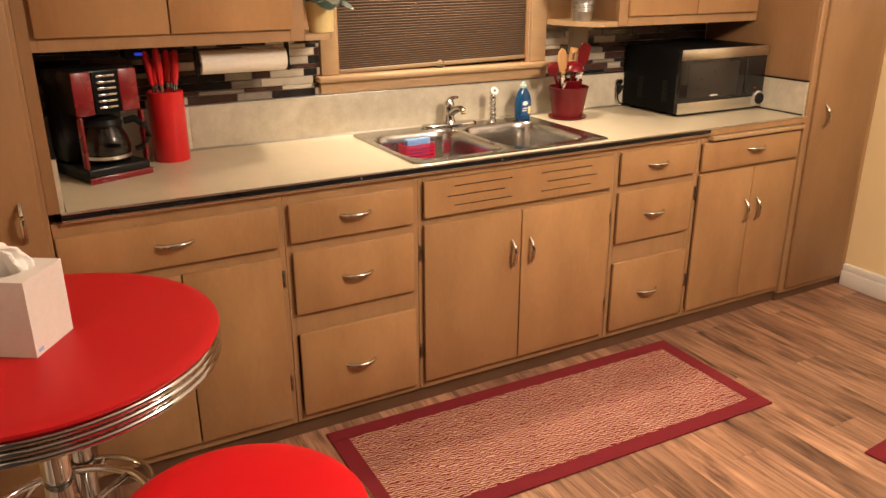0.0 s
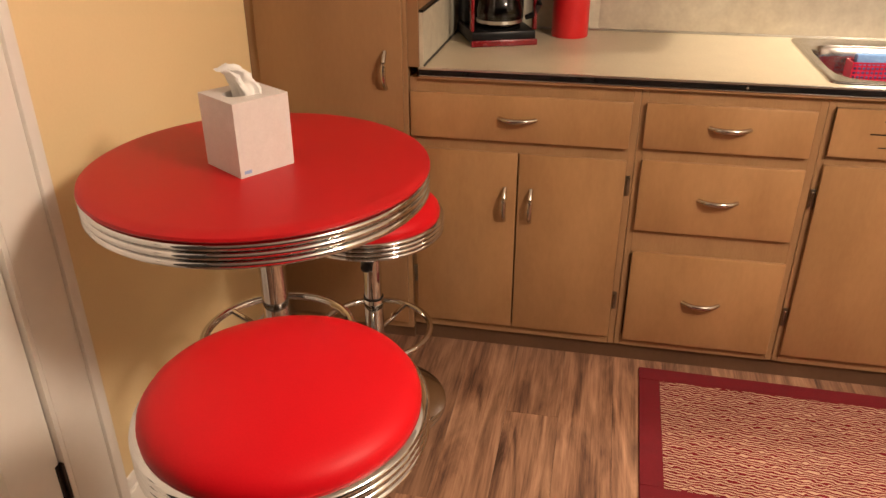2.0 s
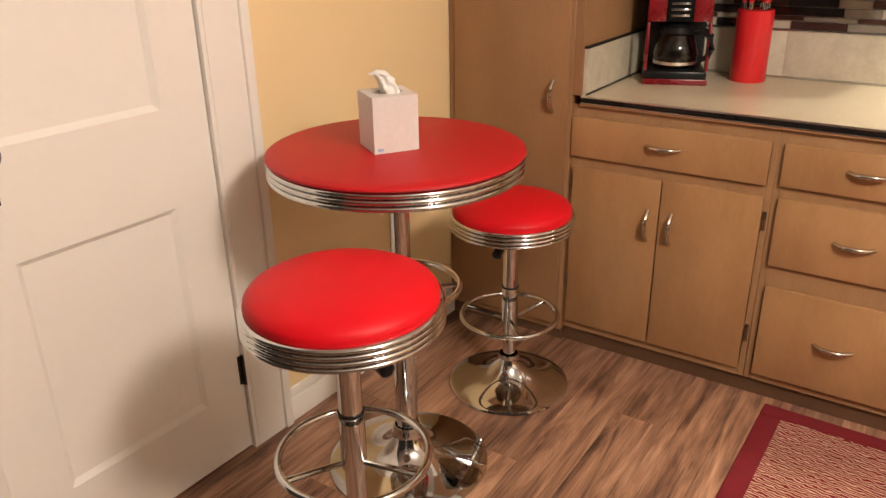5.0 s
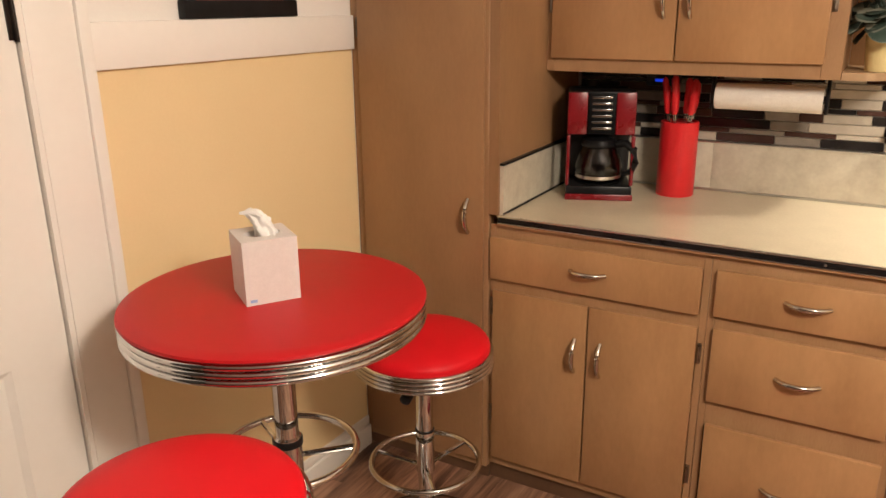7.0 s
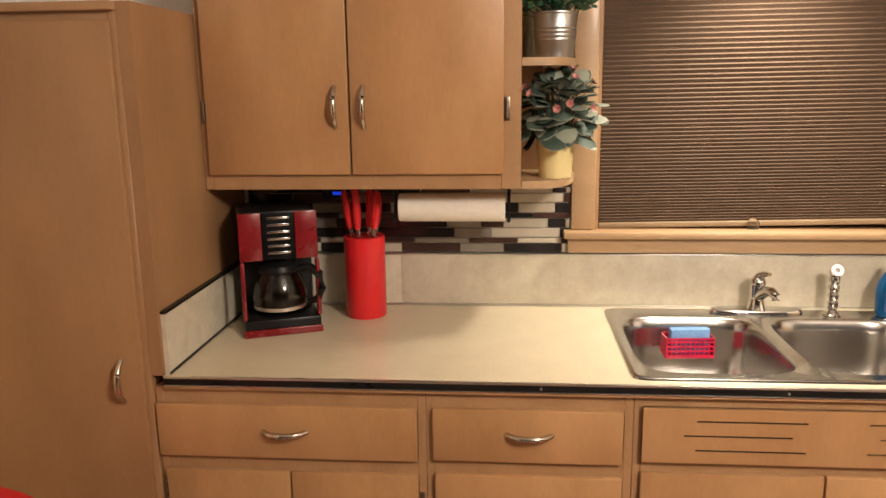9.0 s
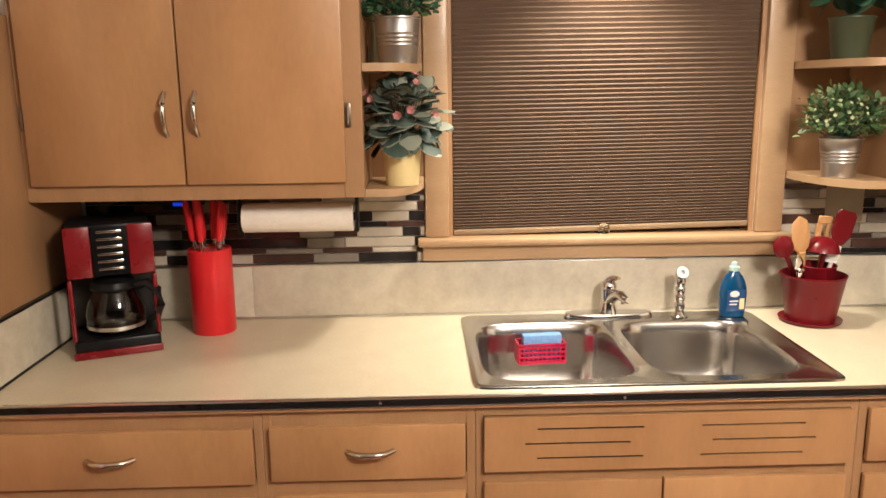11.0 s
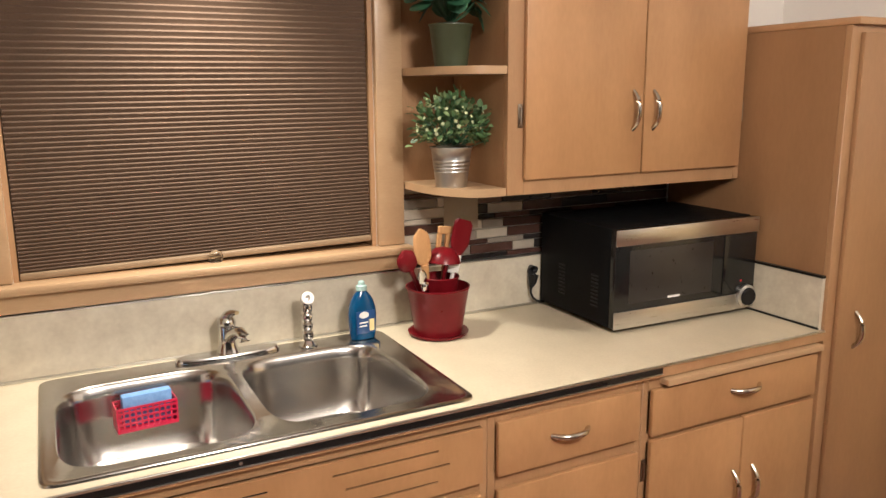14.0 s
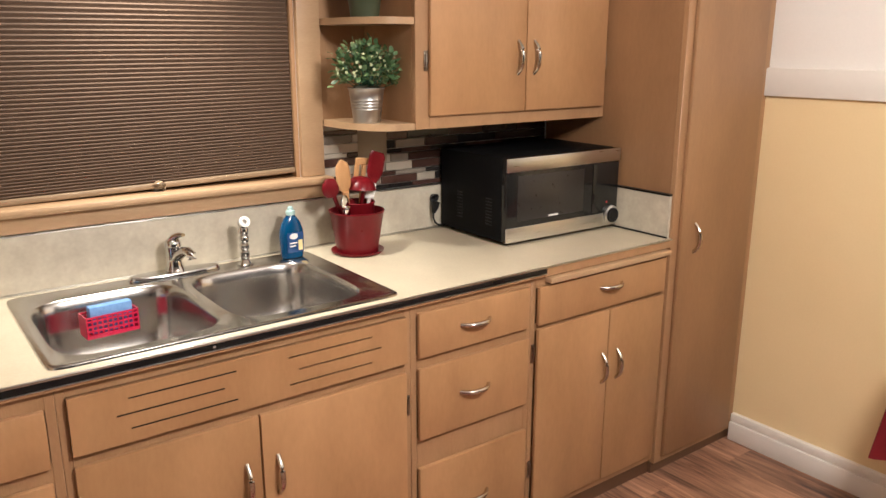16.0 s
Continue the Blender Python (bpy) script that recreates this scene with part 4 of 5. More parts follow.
s = thing("sink_sprayer", pose(1.933, 2.687, DECK), "chrome pull-out sink sprayer with a pale tip", "sprayer")
part("holder", turned([(0, 0), (0.024, 0), (0.024, 0.004), (0.018, 0.009), (0.014, 0.016), (0.012, 0.018), (0, 0.018)], seg=24), CHROME, s)
part("wand", turned([(0.0, 0.018), (0.0115, 0.018), (0.0150, 0.028), (0.0150, 0.040), (0.0105, 0.045), (0.0145, 0.052), (0.0150, 0.062), (0.0105, 0.068), (0.0145, 0.075), (0.0150, 0.086), (0.0110, 0.092), (0.0148, 0.099), (0.0150, 0.110), (0.012, 0.117), (0.0, 0.121)], seg=20), CHROME, s)
tip = Matrix.Translation((0, -0.006, 0.131)) @ Matrix.Rotation(radians(62), 4, "X")
bm = turned([(0, -0.012), (0.0155, -0.012), (0.0175, -0.004), (0.0175, 0.005), (0.010, 0.0075), (0, 0.0075)], seg=24)
bmesh.ops.transform(bm, matrix=tip, verts=bm.verts[:])
head = part("spray_head", bm, CHROME, s, "chrome spray head")
bm = turned([(0.007, 0.0076), (0.0165, 0.0052), (0.0172, 0.009), (0.015, 0.0115), (0.008, 0.0105)], seg=24, closed=True)
bmesh.ops.transform(bm, matrix=tip, verts=bm.verts[:])
part("nozzle_ring", bm, PAPER, head, "white nozzle ring")


def soap_bottle():
    b = thing("dish_soap_bottle", pose(2.085, 2.682, DECK, 0, 0, 4) @ Matrix.Diagonal((1.1, 1.0, 0.95, 1)), "blue dish soap bottle with a pale cap on the sink deck", "bottle")
    bm, rings = bmesh.new(), []
    for w, d, z in ((0.026, 0.016, 0), (0.031, 0.020, 0.003), (0.034, 0.0215, 0.02), (0.0355, 0.022, 0.05), (0.0365, 0.022, 0.075), (0.034, 0.021, 0.095), (0.028, 0.019, 0.115), (0.02, 0.016, 0.13), (0.013, 0.013, 0.139), (0.0115, 0.0115, 0.143)):
        rings.append([bm.verts.new(p) for p in rounded(0, 0, w, d, z, 2.6, 32)])
    for p, q in zip(rings, rings[1:]):
        for k in range(32):
            bm.faces.new((p[k], p[(k + 1) % 32], q[(k + 1) % 32], q[k]))
    bm.faces.new(rings[0]), bm.faces.new(rings[-1])
    bmesh.ops.recalc_face_normals(bm, faces=bm.faces[:])
    part("bottle_body", bm, BLUE_SOAP, b)
    part("cap", turned([(0, 0.1432), (0.0135, 0.1432), (0.0135, 0.156), (0.009, 0.159), (0.0075, 0.168), (0.004, 0.171), (0, 0.171)], seg=20), SOAP_CAP, b, "pale blue flip cap")
    lab = part("front_label", box(-0.025, 0.025, -0.0238, -0.0222, 0.022, 0.088, 0.0005), LABEL_BLUE, b, "blue printed label")
    bm = turned([(0, 0), (0.013, 0), (0.013, 0.0006), (0, 0.0006)], seg=24)
    bmesh.ops.transform(bm, matrix=Matrix.Translation((-0.005, -0.0239, 0.076)) @ Matrix.Rotation(radians(90), 4, "X") @ Matrix.Diagonal((1, 0.75, 1, 1)), verts=bm.verts[:])
    part("emblem", bm, PAPER, lab, "white oval emblem")
    part("print_bar", box(-0.018, 0.006, -0.0246, -0.024, 0.052, 0.056), PAPER, lab, smooth=False)
    part("print_bar", box(-0.018, 0.002, -0.0246, -0.024, 0.042, 0.046), PAPER, lab, smooth=False)
    part("print_block", box(0.009, 0.022, -0.0246, -0.024, 0.028, 0.062), YELLOW_POT, lab, "yellow printed block", smooth=False)


LABEL_BLUE = mat("blue_bottle_label", (0.004, 0.045, 0.17), (0.007, 0.062, 0.22), 0.35, 10)
soap_bottle()


def sponge_caddy(x, y, z, turn):
    """An open basket of thin plastic bars; the side towards the room has a grid of holes."""
    c = thing("sponge_caddy", pose(x, y, z, 0, 0, turn), "crimson plastic sponge basket in the sink bowl", "basket")
    w, d, h = 0.066, 0.03, 0.058
    bm = box(-w, w, -d, d, 0, 0.004, 0.001)
    part("tray", bm, CADDY, c)
    for nm, (x0, x1, y0, y1) in {"front_side": (-w, w, -d, -d + 0.0025), "back_side": (-w, w, d - 0.0025, d)}.items():
        bm = bmesh.new()
        for zz in (0.0042, 0.018, 0.031, 0.044, h - 0.005):
            box(x0, x1, y0, y1, zz, zz + 0.005, 0, bm)
        n = 11
        for k in range(n):
            xx = x0 + (x1 - x0 - 0.004) * k / (n - 1)
            box(xx, xx + 0.004, y0 + 0.0003, y1 - 0.0003, 0.0042, h, 0, bm)
        part(nm, bm, CADDY, c, smooth=False)
    for x0 in (-w, w - 0.0025):
        part("end_side", box(x0, x0 + 0.0025, -d + 0.003, d - 0.003, 0.0042, h), CADDY, c, smooth=False)
    for x0 in (-0.04, 0.04):
        bm = turned([(0, 0), (0.006, 0), (0.006, 0.006), (0.015, 0.011), (0.014, 0.012), (0, 0.008)], seg=18)
        bmesh.ops.transform(bm, matrix=Matrix.Translation((x0, d, 0.04)) @ Matrix.Rotation(radians(-90), 4, "X"), verts=bm.verts[:])
        part("suction_cup", bm, ACRYLIC, c, "clear suction cup")
    sp = thing("sponge", pose(x, y, z, 0, 0, turn) @ pose(0.004, 0.004, 0.0045), "pale blue cellulose sponge standing in the basket", "sponge")
    part("foam", box(-0.053, 0.055, -0.014, 0.014, 0, 0.072, 0.004), SPONGE, sp)


sponge_caddy(1.509, 2.572, 0.834, 5)

# ---- on the worktop ----


def coffee_maker(x, y, turn):
    c = thing("coffee_maker", pose(x, y, TOP, 0, 0, turn), "black and red drip coffee maker with a glass carafe", "coffee maker")
    W = 0.103
    bm = box(-W, W, -0.115, 0.12, 0.004, 0.045, 0.008)
    part("base", bm, BLACK, c)
    bm = box(-W - 0.003, W + 0.003, -0.124, -0.1155, 0.0, 0.02, 0.004)
    part("front_lip", bm, COFFEE_RED, c, "red front lip")
    part("water_tank", box(-W + 0.002, W - 0.002, 0.02, 0.118, 0.0455, 0.335, 0.012), BLACK, c)
    part("brew_head", box(-W + 0.002, W - 0.002, -0.09, 0.0195, 0.205, 0.338, 0.01), BLACK, c)
    for s in (-1, 1):
        x0, x1 = sorted((s * 0.044, s * (W + 0.001)))
        part("head_panel", box(x0, x1, -0.096, -0.0905, 0.205, 0.335, 0.003), COFFEE_RED, c, "red front panel")
        x0, x1 = sorted((s * (W - 0.009), s * (W + 0.002)))
        part("side_rail", box(x0, x1, -0.113, -0.088, 0.0455, 0.2045, 0.004), COFFEE_RED, c, "red upright")
    panel = part("button_panel", box(-0.042, 0.042, -0.097, -0.0905, 0.207, 0.333, 0.002), BLACK_MATT, c)
    for k in range(6):
        z = 0.222 + k * 0.019
        part("button", box(-0.03, 0.03, -0.1005, -0.0972, z, z + 0.006, 0.001), CHROME, panel, "chrome button bar")
    part("warming_plate", turned([(0, 0.0452), (0.068, 0.0452), (0.068, 0.049), (0, 0.049)], 0, -0.045, 36), BLACK_MATT, c)
    jug = part("carafe", turned([(0, 0.0495), (0.052, 0.0495), (0.064, 0.056), (0.072, 0.075), (0.074, 0.098), (0.068, 0.125), (0.056, 0.15), (0.05, 0.163), (0.0485, 0.163), (0.0545, 0.149), (0.0665, 0.124), (0.0725, 0.098), (0.0705, 0.076), (0.0625, 0.0575), (0.051, 0.0515), (0, 0.0515)], 0, -0.045, 40), CARAFE, c, "clear glass carafe")
    part("carafe_band", turned([(0.0712, 0.064), (0.0725, 0.064), (0.0735, 0.074), (0.0722, 0.074)], 0, -0.045, 40, closed=True), ALU, jug, "pale measuring band")
    part("carafe_lid", turned([(0, 0.1635), (0.056, 0.1635), (0.058, 0.17), (0.052, 0.183), (0.03, 0.192), (0, 0.194)], 0, -0.045, 36), BLACK, jug, "black lid")
    part("carafe_handle", tube([(0.052, -0.075, 0.172), (0.08, -0.09, 0.178), (0.102, -0.105, 0.16), (0.108, -0.11, 0.12), (0.098, -0.102, 0.09), (0.074, -0.088, 0.08)], [0.011, 0.012, 0.013, 0.012, 0.011, 0.008], 12), BLACK, jug, "black handle")


coffee_maker(0.364, 2.566, 22)


def knife_block(x, y):
    k = thing("knife_block", pose(x, y, TOP), "round bright red knife block full of red-handled knives", "knife block")
    part("holder", turned([(0, 0.0), (0.0575, 0.0), (0.0595, 0.003), (0.0595, 0.235), (0.057, 0.2375), (0.052, 0.2375), (0.05, 0.232), (0, 0.232)], seg=40), KNIFE_RED, k)
    rng = random.Random(3)
    for i, (dx, dy, lean, top) in enumerate(((-0.034, -0.012, -7, 0.145), (-0.012, -0.028, -2, 0.15), (0.012, 0.012, 3, 0.14), (0.031, -0.018, 6, 0.14), (-0.02, 0.025, -4, 0.135), (0.03, 0.022, 5, 0.13))):
        m = Matrix.Translation((dx, dy, 0.2325)) @ Matrix.Rotation(radians(lean), 4, "Y")
        bm = tube([(0, 0, 0.002), (0, 0, 0.028)], 0.0075, 10)
        bmesh.ops.transform(bm, matrix=m, verts=bm.verts[:])
        kn = part("knife", bm, CHROME, k, "steel bolster")
        bm = tube([(0, 0, 0.028), (0, 0, 0.04), (0.001, 0, 0.085), (-0.001, 0, top - 0.012), (0, 0, top - 0.002)], [0.008, 0.0105, 0.0125, 0.0115, 0.006], 12)
        bmesh.ops.transform(bm, matrix=m, verts=bm.verts[:])
        part("knife_handle", bm, KNIFE_RED, kn, "red handle")


knife_block(0.598, 2.658)

# under the wall cabinet: paper towels and a small black box whose strip glows blue
t = thing("paper_towel_holder", pose(0.859, 2.60, 1.3095), "white paper towel roll on a dark under-cabinet holder", "paper towel holder")
for x0 in (-0.161, 0.152):
    part("bracket", box(x0, x0 + 0.009, -0.018, 0.018, -0.106, -0.0005, 0.003), BLACK, t, "dark end bracket")
bm = turned([(0.018, -0.147), (0.037, -0.147), (0.039, -0.145), (0.039, 0.145), (0.037, 0.147), (0.018, 0.147)], seg=40, closed=True)
bmesh.ops.transform(bm, matrix=Matrix.Translation((0, 0, -0.066)) @ Matrix.Rotation(radians(90), 4, "Y"), verts=bm.verts[:])
part("paper_roll", bm, TOWEL, t, "white paper roll")
part("rod", tube([(-0.156, 0, -0.066), (0.156, 0, -0.066)], 0.012, 12), BLACK, t)
r = thing("under_cabinet_box", pose(0.535, 2.66, 1.3095), "small black box with a strip that glows blue", "night light")
part("case", box(-0.05, 0.035, -0.02, 0.10, -0.05, -0.0005, 0.006), BLACK, r)
part("glow_strip", box(-0.02, 0.016, -0.0216, -0.0202, -0.036, -0.027), BLUE_GLOW, r, "blue light", smooth=False)


def microwave(x, y, turn):
    """Origin at the front left foot."""
    m = thing("microwave_oven", pose(x, y, TOP, 0, 0, turn), "black microwave oven with stainless trim on its door", "microwave")
    W, D, H = 0.532, 0.345, 0.293
    part("case", box(0, W, 0.004, D, 0.012, H, 0.006), BLACK_MATT, m)
    d = part("door", box(0.001, W - 0.001, -0.02, 0.0035, 0.013, H - 0.001, 0.004), BLACK_GLASS, m, "glossy black door")
    part("top_trim", box(0.0, W, -0.0245, -0.0202, H - 0.046, H - 0.001, 0.0015), ALU, d, "stainless trim")
    part("bottom_trim", box(0.0, W - 0.075, -0.0245, -0.0202, 0.013, 0.062, 0.0015), ALU, d, "stainless trim")
    part("door_window", box(0.05, 0.355, -0.0216, -0.0202, 0.082, 0.232, 0.0005), SMOKED, d, "smoked perforated window")
    part("brand_mark", box(0.19, 0.235, -0.0224, -0.0217, 0.083, 0.089), PAPER, d, "pale maker's mark", smooth=False)
    part("control_panel", box(0.40, W - 0.004, -0.0222, -0.0203, 0.066, H - 0.05, 0.0008), BLACK_GLASS, m)
    bm = turned([(0, 0.022), (0.024, 0.022), (0.027, 0.018), (0.027, 0.004), (0, 0.004)], seg=32)
    bmesh.ops.transform(bm, matrix=Matrix.Translation((W - 0.038, -0.0205, 0.052)) @ Matrix.Rotation(radians(90), 4, "X"), verts=bm.verts[:])
    kn = part("dial", bm, BLACK, m, "black dial")
    bm = turned([(0.027, 0.001), (0.035, 0.001), (0.035, 0.01), (0.0275, 0.014)], seg=32, closed=True)
    bmesh.ops.transform(bm, matrix=Matrix.Translation((W - 0.038, -0.0205, 0.052)) @ Matrix.Rotation(radians(90), 4, "X"), verts=bm.verts[:])
    part("dial_ring", bm, ALU, kn, "stainless ring")
    part("trim_end", box(W - 0.0745, W - 0.002, -0.0235, -0.0203, 0.014, 0.05, 0.001), ALU, m)
    part("light_dot", box(W - 0.062, W - 0.056, -0.0232, -0.0223, 0.098, 0.104), KNIFE_RED, m, smooth=False)
    for k in range(9):
        for j in range(2):
            y0 = 0.05 + j * 0.16
            part("vent_slot", box(-0.0008, 0.0004, y0, y0 + 0.034, 0.06 + k * 0.011, 0.065 + k * 0.011), BLACK, m, smooth=False)
    for a in (0.03, W - 0.05):
        for b in (0.02, D - 0.05):
            part("foot", turned([(0, 0), (0.012, 0), (0.012, 0.0125), (0, 0.0125)], a + 0.01, b + 0.015, 14), BLACK, m)


microwave(2.708, 2.409, -1.0)
cord = thing("power_plug", pose(2.677, 2.757, 1.012), "black appliance plug and cord against the splashback", "plug")
part("plug", tube([(0.004, -0.0005, 0.016), (0.003, -0.014, 0.017), (0.0, -0.021, 0.004), (-0.004, -0.022, -0.016), (-0.007, -0.019, -0.034)], [0.013, 0.016, 0.0155, 0.012, 0.006], 14, flat=1.25), BLACK, cord)
part("cord", tube([(-0.007, -0.019, -0.034), (-0.006, -0.016, -0.052), (0.004, -0.014, -0.071), (0.022, -0.012, -0.084), (0.044, -0.012, -0.088)], 0.0036, 8), BLACK, cord, "thin black cord")


def utensil_crock(x, y):
    c = thing("utensil_crock", pose(x, y, TOP), "crimson metal utensil pot on a matching saucer", "pot")
    part("saucer", turned([(0, 0), (0.074, 0), (0.083, 0.005), (0.085, 0.0105), (0.08, 0.0095), (0.07, 0.0055), (0, 0.0055)], seg=48), CRIMSON, c)
    part("pot", turned([(0, 0.006), (0.066, 0.006), (0.066, 0.009), (0.086, 0.132), (0.089, 0.135), (0.0885, 0.139), (0.085, 0.139), (0.0825, 0.132), (0.062, 0.011), (0, 0.011)], seg=48), CRIMSON, c)
    part("inner_cup", turned([(0, 0.011), (0.04, 0.011), (0.052, 0.16), (0.0545, 0.165), (0.052, 0.167), (0.049, 0.162), (0.038, 0.014), (0, 0.014)], 0.004, -0.004, 40), CRIMSON, c)


utensil_crock(2.291, 2.632)


def utensil(name, label, base, tip, radii, material, head, flat=1.0):
    u = thing(name, pose(2.291, 2.632, TOP), label, name.replace("_", " "), "kitchen utensils")
    b, t = Vector(base), Vector(tip)
    part("shaft", tube([b, b.lerp(t, 0.4), b.lerp(t, 0.75), t], radii, 10), material, u)
    bm = head(bmesh.new())
    d = (t - b).normalized()
    side = d.cross(Vector((0, 1, 0))).normalized()
    rot = Matrix((side, side.cross(d) * -1, d)).transposed().to_4x4()
    bmesh.ops.transform(bm, matrix=Matrix.Translation(t) @ rot, verts=bm.verts[:])
    bmesh.ops.recalc_face_normals(bm, faces=bm.faces[:])
    part("head", bm, material, u)


def oval_head(a, c, thick, n=2.2):
    def build(bm):
        rows = []
        for k in range(9):
            t = -1 + k / 4
            w = a * max(0.02, (1 - abs(t) ** n)) ** 0.5
            rows.append([bm.verts.new(p) for p in ((w * math.cos(q), thick * (0.5 + 0.5 * (1 - abs(t))) * math.sin(q), c * (t + 0.9)) for q in (2 * math.pi * j / 14 for j in range(14)))])
        for p, q in zip(rows, rows[1:]):
            for j in range(14):
                bm.faces.new((p[j], p[(j + 1) % 14], q[(j + 1) % 14], q[j]))
        bm.faces.new(rows[0]), bm.faces.new(rows[-1])
        return bm
    return build


def slotted_head(w, h, thick, slots):
    def build(bm):
        box(-w, w, -thick, thick, 0, h * 0.25, 0.002, bm, 1)
        box(-w, w, -thick, thick, h * 0.75, h, 0.002, bm, 1)
        step = 2 * w / (slots * 2 + 1)
        for k in range(slots + 1):
            x = -w + 2 * k * step
            box(x, x + step, -thick, thick, h * 0.25, h * 0.75, 0, bm)
        return bm
    return build


def blade_head(w, h, thick):
    """A flat blade that widens from the shaft to a rounded, slanting end."""
    def build(bm):
        rows = []
        for k in range(11):
            t = k / 10
            half = w * (0.28 + 0.72 * min(1.0, t / 0.35) ** 0.8) * (1 if t < 0.86 else (1 - ((t - 0.86) / 0.15) ** 2.2) ** 0.5 * 0.45 + 0.55)
            rows.append([bm.verts.new((half * math.cos(q), thick * math.sin(q), h * t + 0.10 * half * math.cos(q) * t)) for q in (2 * math.pi * j / 14 for j in range(14))])
        for p, q in zip(rows, rows[1:]):
            for j in range(14):
                bm.faces.new((p[j], p[(j + 1) % 14], q[(j + 1) % 14], q[j]))
        bm.faces.new(rows[0]), bm.faces.new(rows[-1])
        return bm
    return build


def ladle_head(bm):
    turned([(0, -0.032), (0.024, -0.027), (0.042, -0.010), (0.049, 0.010), (0.047, 0.010), (0.040, -0.008), (0.023, -0.024), (0, -0.0285)], 0, 0, 28, bm)
    bmesh.ops.transform(bm, matrix=Matrix.Translation((0, -0.022, 0.012)) @ Matrix.Rotation(radians(195), 4, "X"), verts=bm.verts[:])
    return bm


utensil("wooden_spoon", "pale wooden spoon standing in the utensil pot", (-0.012, 0.01, 0.02), (-0.046, -0.012, 0.205), [0.006, 0.006, 0.008, 0.012], SPOON, oval_head(0.0255, 0.054, 0.007, 3.4))
utensil("slotted_turner", "slotted wooden turner standing in the utensil pot", (0.01, 0.02, 0.02), (0.03, 0.012, 0.212), [0.006, 0.006, 0.007, 0.009], SPOON, slotted_head(0.032, 0.088, 0.004, 2))
utensil("silicone_spatula", "dark red silicone spatula standing in the utensil pot", (0.016, 0.0, 0.02), (0.056, -0.008, 0.215), [0.006, 0.006, 0.007, 0.009], CRIMSON, blade_head(0.030, 0.105, 0.004))
utensil("slotted_spoon", "dark red nylon spoon leaning in the utensil pot", (-0.01, 0.0, 0.02), (-0.085, -0.01, 0.192), [0.006, 0.006, 0.006, 0.007], CRIMSON, oval_head(0.03, 0.032, 0.012))
utensil("ladle", "dark red nylon ladle standing in the utensil pot", (0.0, 0.03, 0.02), (0.015, -0.02, 0.197), [0.006, 0.006, 0.006, 0.007], CRIMSON, ladle_head)
utensil("steel_whisk", "steel utensil with a bright handle leaning in the pot", (-0.018, -0.01, 0.03), (-0.066, -0.05, 0.160), [0.005, 0.007, 0.011, 0.0125], CHROME, oval_head(0.0135, 0.026, 0.006))
utensil("white_scraper", "white plastic scraper leaning in the pot", (0.016, 0.0, 0.03), (0.040, -0.012, 0.172), [0.005, 0.006, 0.006, 0.006], PAPER, slotted_head(0.017, 0.05, 0.003, 0))

sw = thing("wall_plate", pose(2.439, BACK - 0.004, 1.234), "beige double switch plate on the mosaic splashback", "switch plate")
part("plate", box(-0.058, 0.058, -0.007, 0.0, -0.058, 0.058, 0.003), PLATE, sw)

# ---- tissue box and picture ----
tb = thing("tissue_box", pose(0.102, 1.266, 0.9437, 0, 0, 57), "white cardboard tissue box with a tissue pulled up", "tissue box")
HB, HH = 0.0555, 0.132
bm = bmesh.new()
outer = [bm.verts.new((x, y, HH)) for x, y in ((-HB, -HB), (HB, -HB), (HB, HB), (-HB, HB))]
low = [bm.verts.new((x, y, 0)) for x, y in ((-HB, -HB), (HB, -HB), (HB, HB), (-HB, HB))]
for k in range(4):
    bm.faces.new((low[k], low[(k + 1) % 4], outer[(k + 1) % 4], outer[k]))
bm.faces.new(low)
hole = [bm.verts.new(p) for p in rounded(0, 0, 0.038, 0.026, HH, 2, 24)]
sunk = [bm.verts.new(p) for p in rounded(0, 0, 0.036, 0.024, HH - 0.03, 2, 24)]
hole_edges = [bm.edges.new((hole[k], hole[(k + 1) % 24])) for k in range(24)]
for k in range(24):
    bm.faces.new((hole[k], hole[(k + 1) % 24], sunk[(k + 1) % 24], sunk[k]))
bm.faces.new(sunk)
top_edges = [e for e in bm.edges if all(v in outer for v in e.verts)]
bmesh.ops.triangle_fill(bm, edges=top_edges + hole_edges, use_beauty=True)
bmesh.ops.recalc_face_normals(bm, faces=bm.faces[:])
part("carton", bm, CARD, tb, smooth=False)
# black disc on the hole's floor stands for the shade inside the carton
part("opening_shade", turned([(0, HH - 0.0285), (0.022, HH - 0.0285), (0.022, HH - 0.0275), (0, HH - 0.0275)], 0, 0, 20), BLACK, tb, "black disc for the shade inside the opening")
part("printed_mark", box(-HB + 0.008, -HB + 0.022, -HB - 0.0005, -HB + 0.0002, 0.006, 0.012), BLUE_INK, tb, "small blue mark", smooth=False)
path = [Vector(p) for p in ((0.010, 0, HH - 0.027), (0.008, 0, HH + 0.0), (0.003, 0.002, HH + 0.016), (-0.002, 0.004, HH + 0.026), (-0.008, 0.007, HH + 0.036), (-0.015, 0.010, HH + 0.043), (-0.023, 0.012, HH + 0.046), (-0.029, 0.014, HH + 0.044))]
fine = [path[min(6, int(u))].lerp(path[min(6, int(u)) + 1], u - min(6, int(u))) for u in (7 * i / 20 for i in range(21))]
bm, rings = bmesh.new(), []
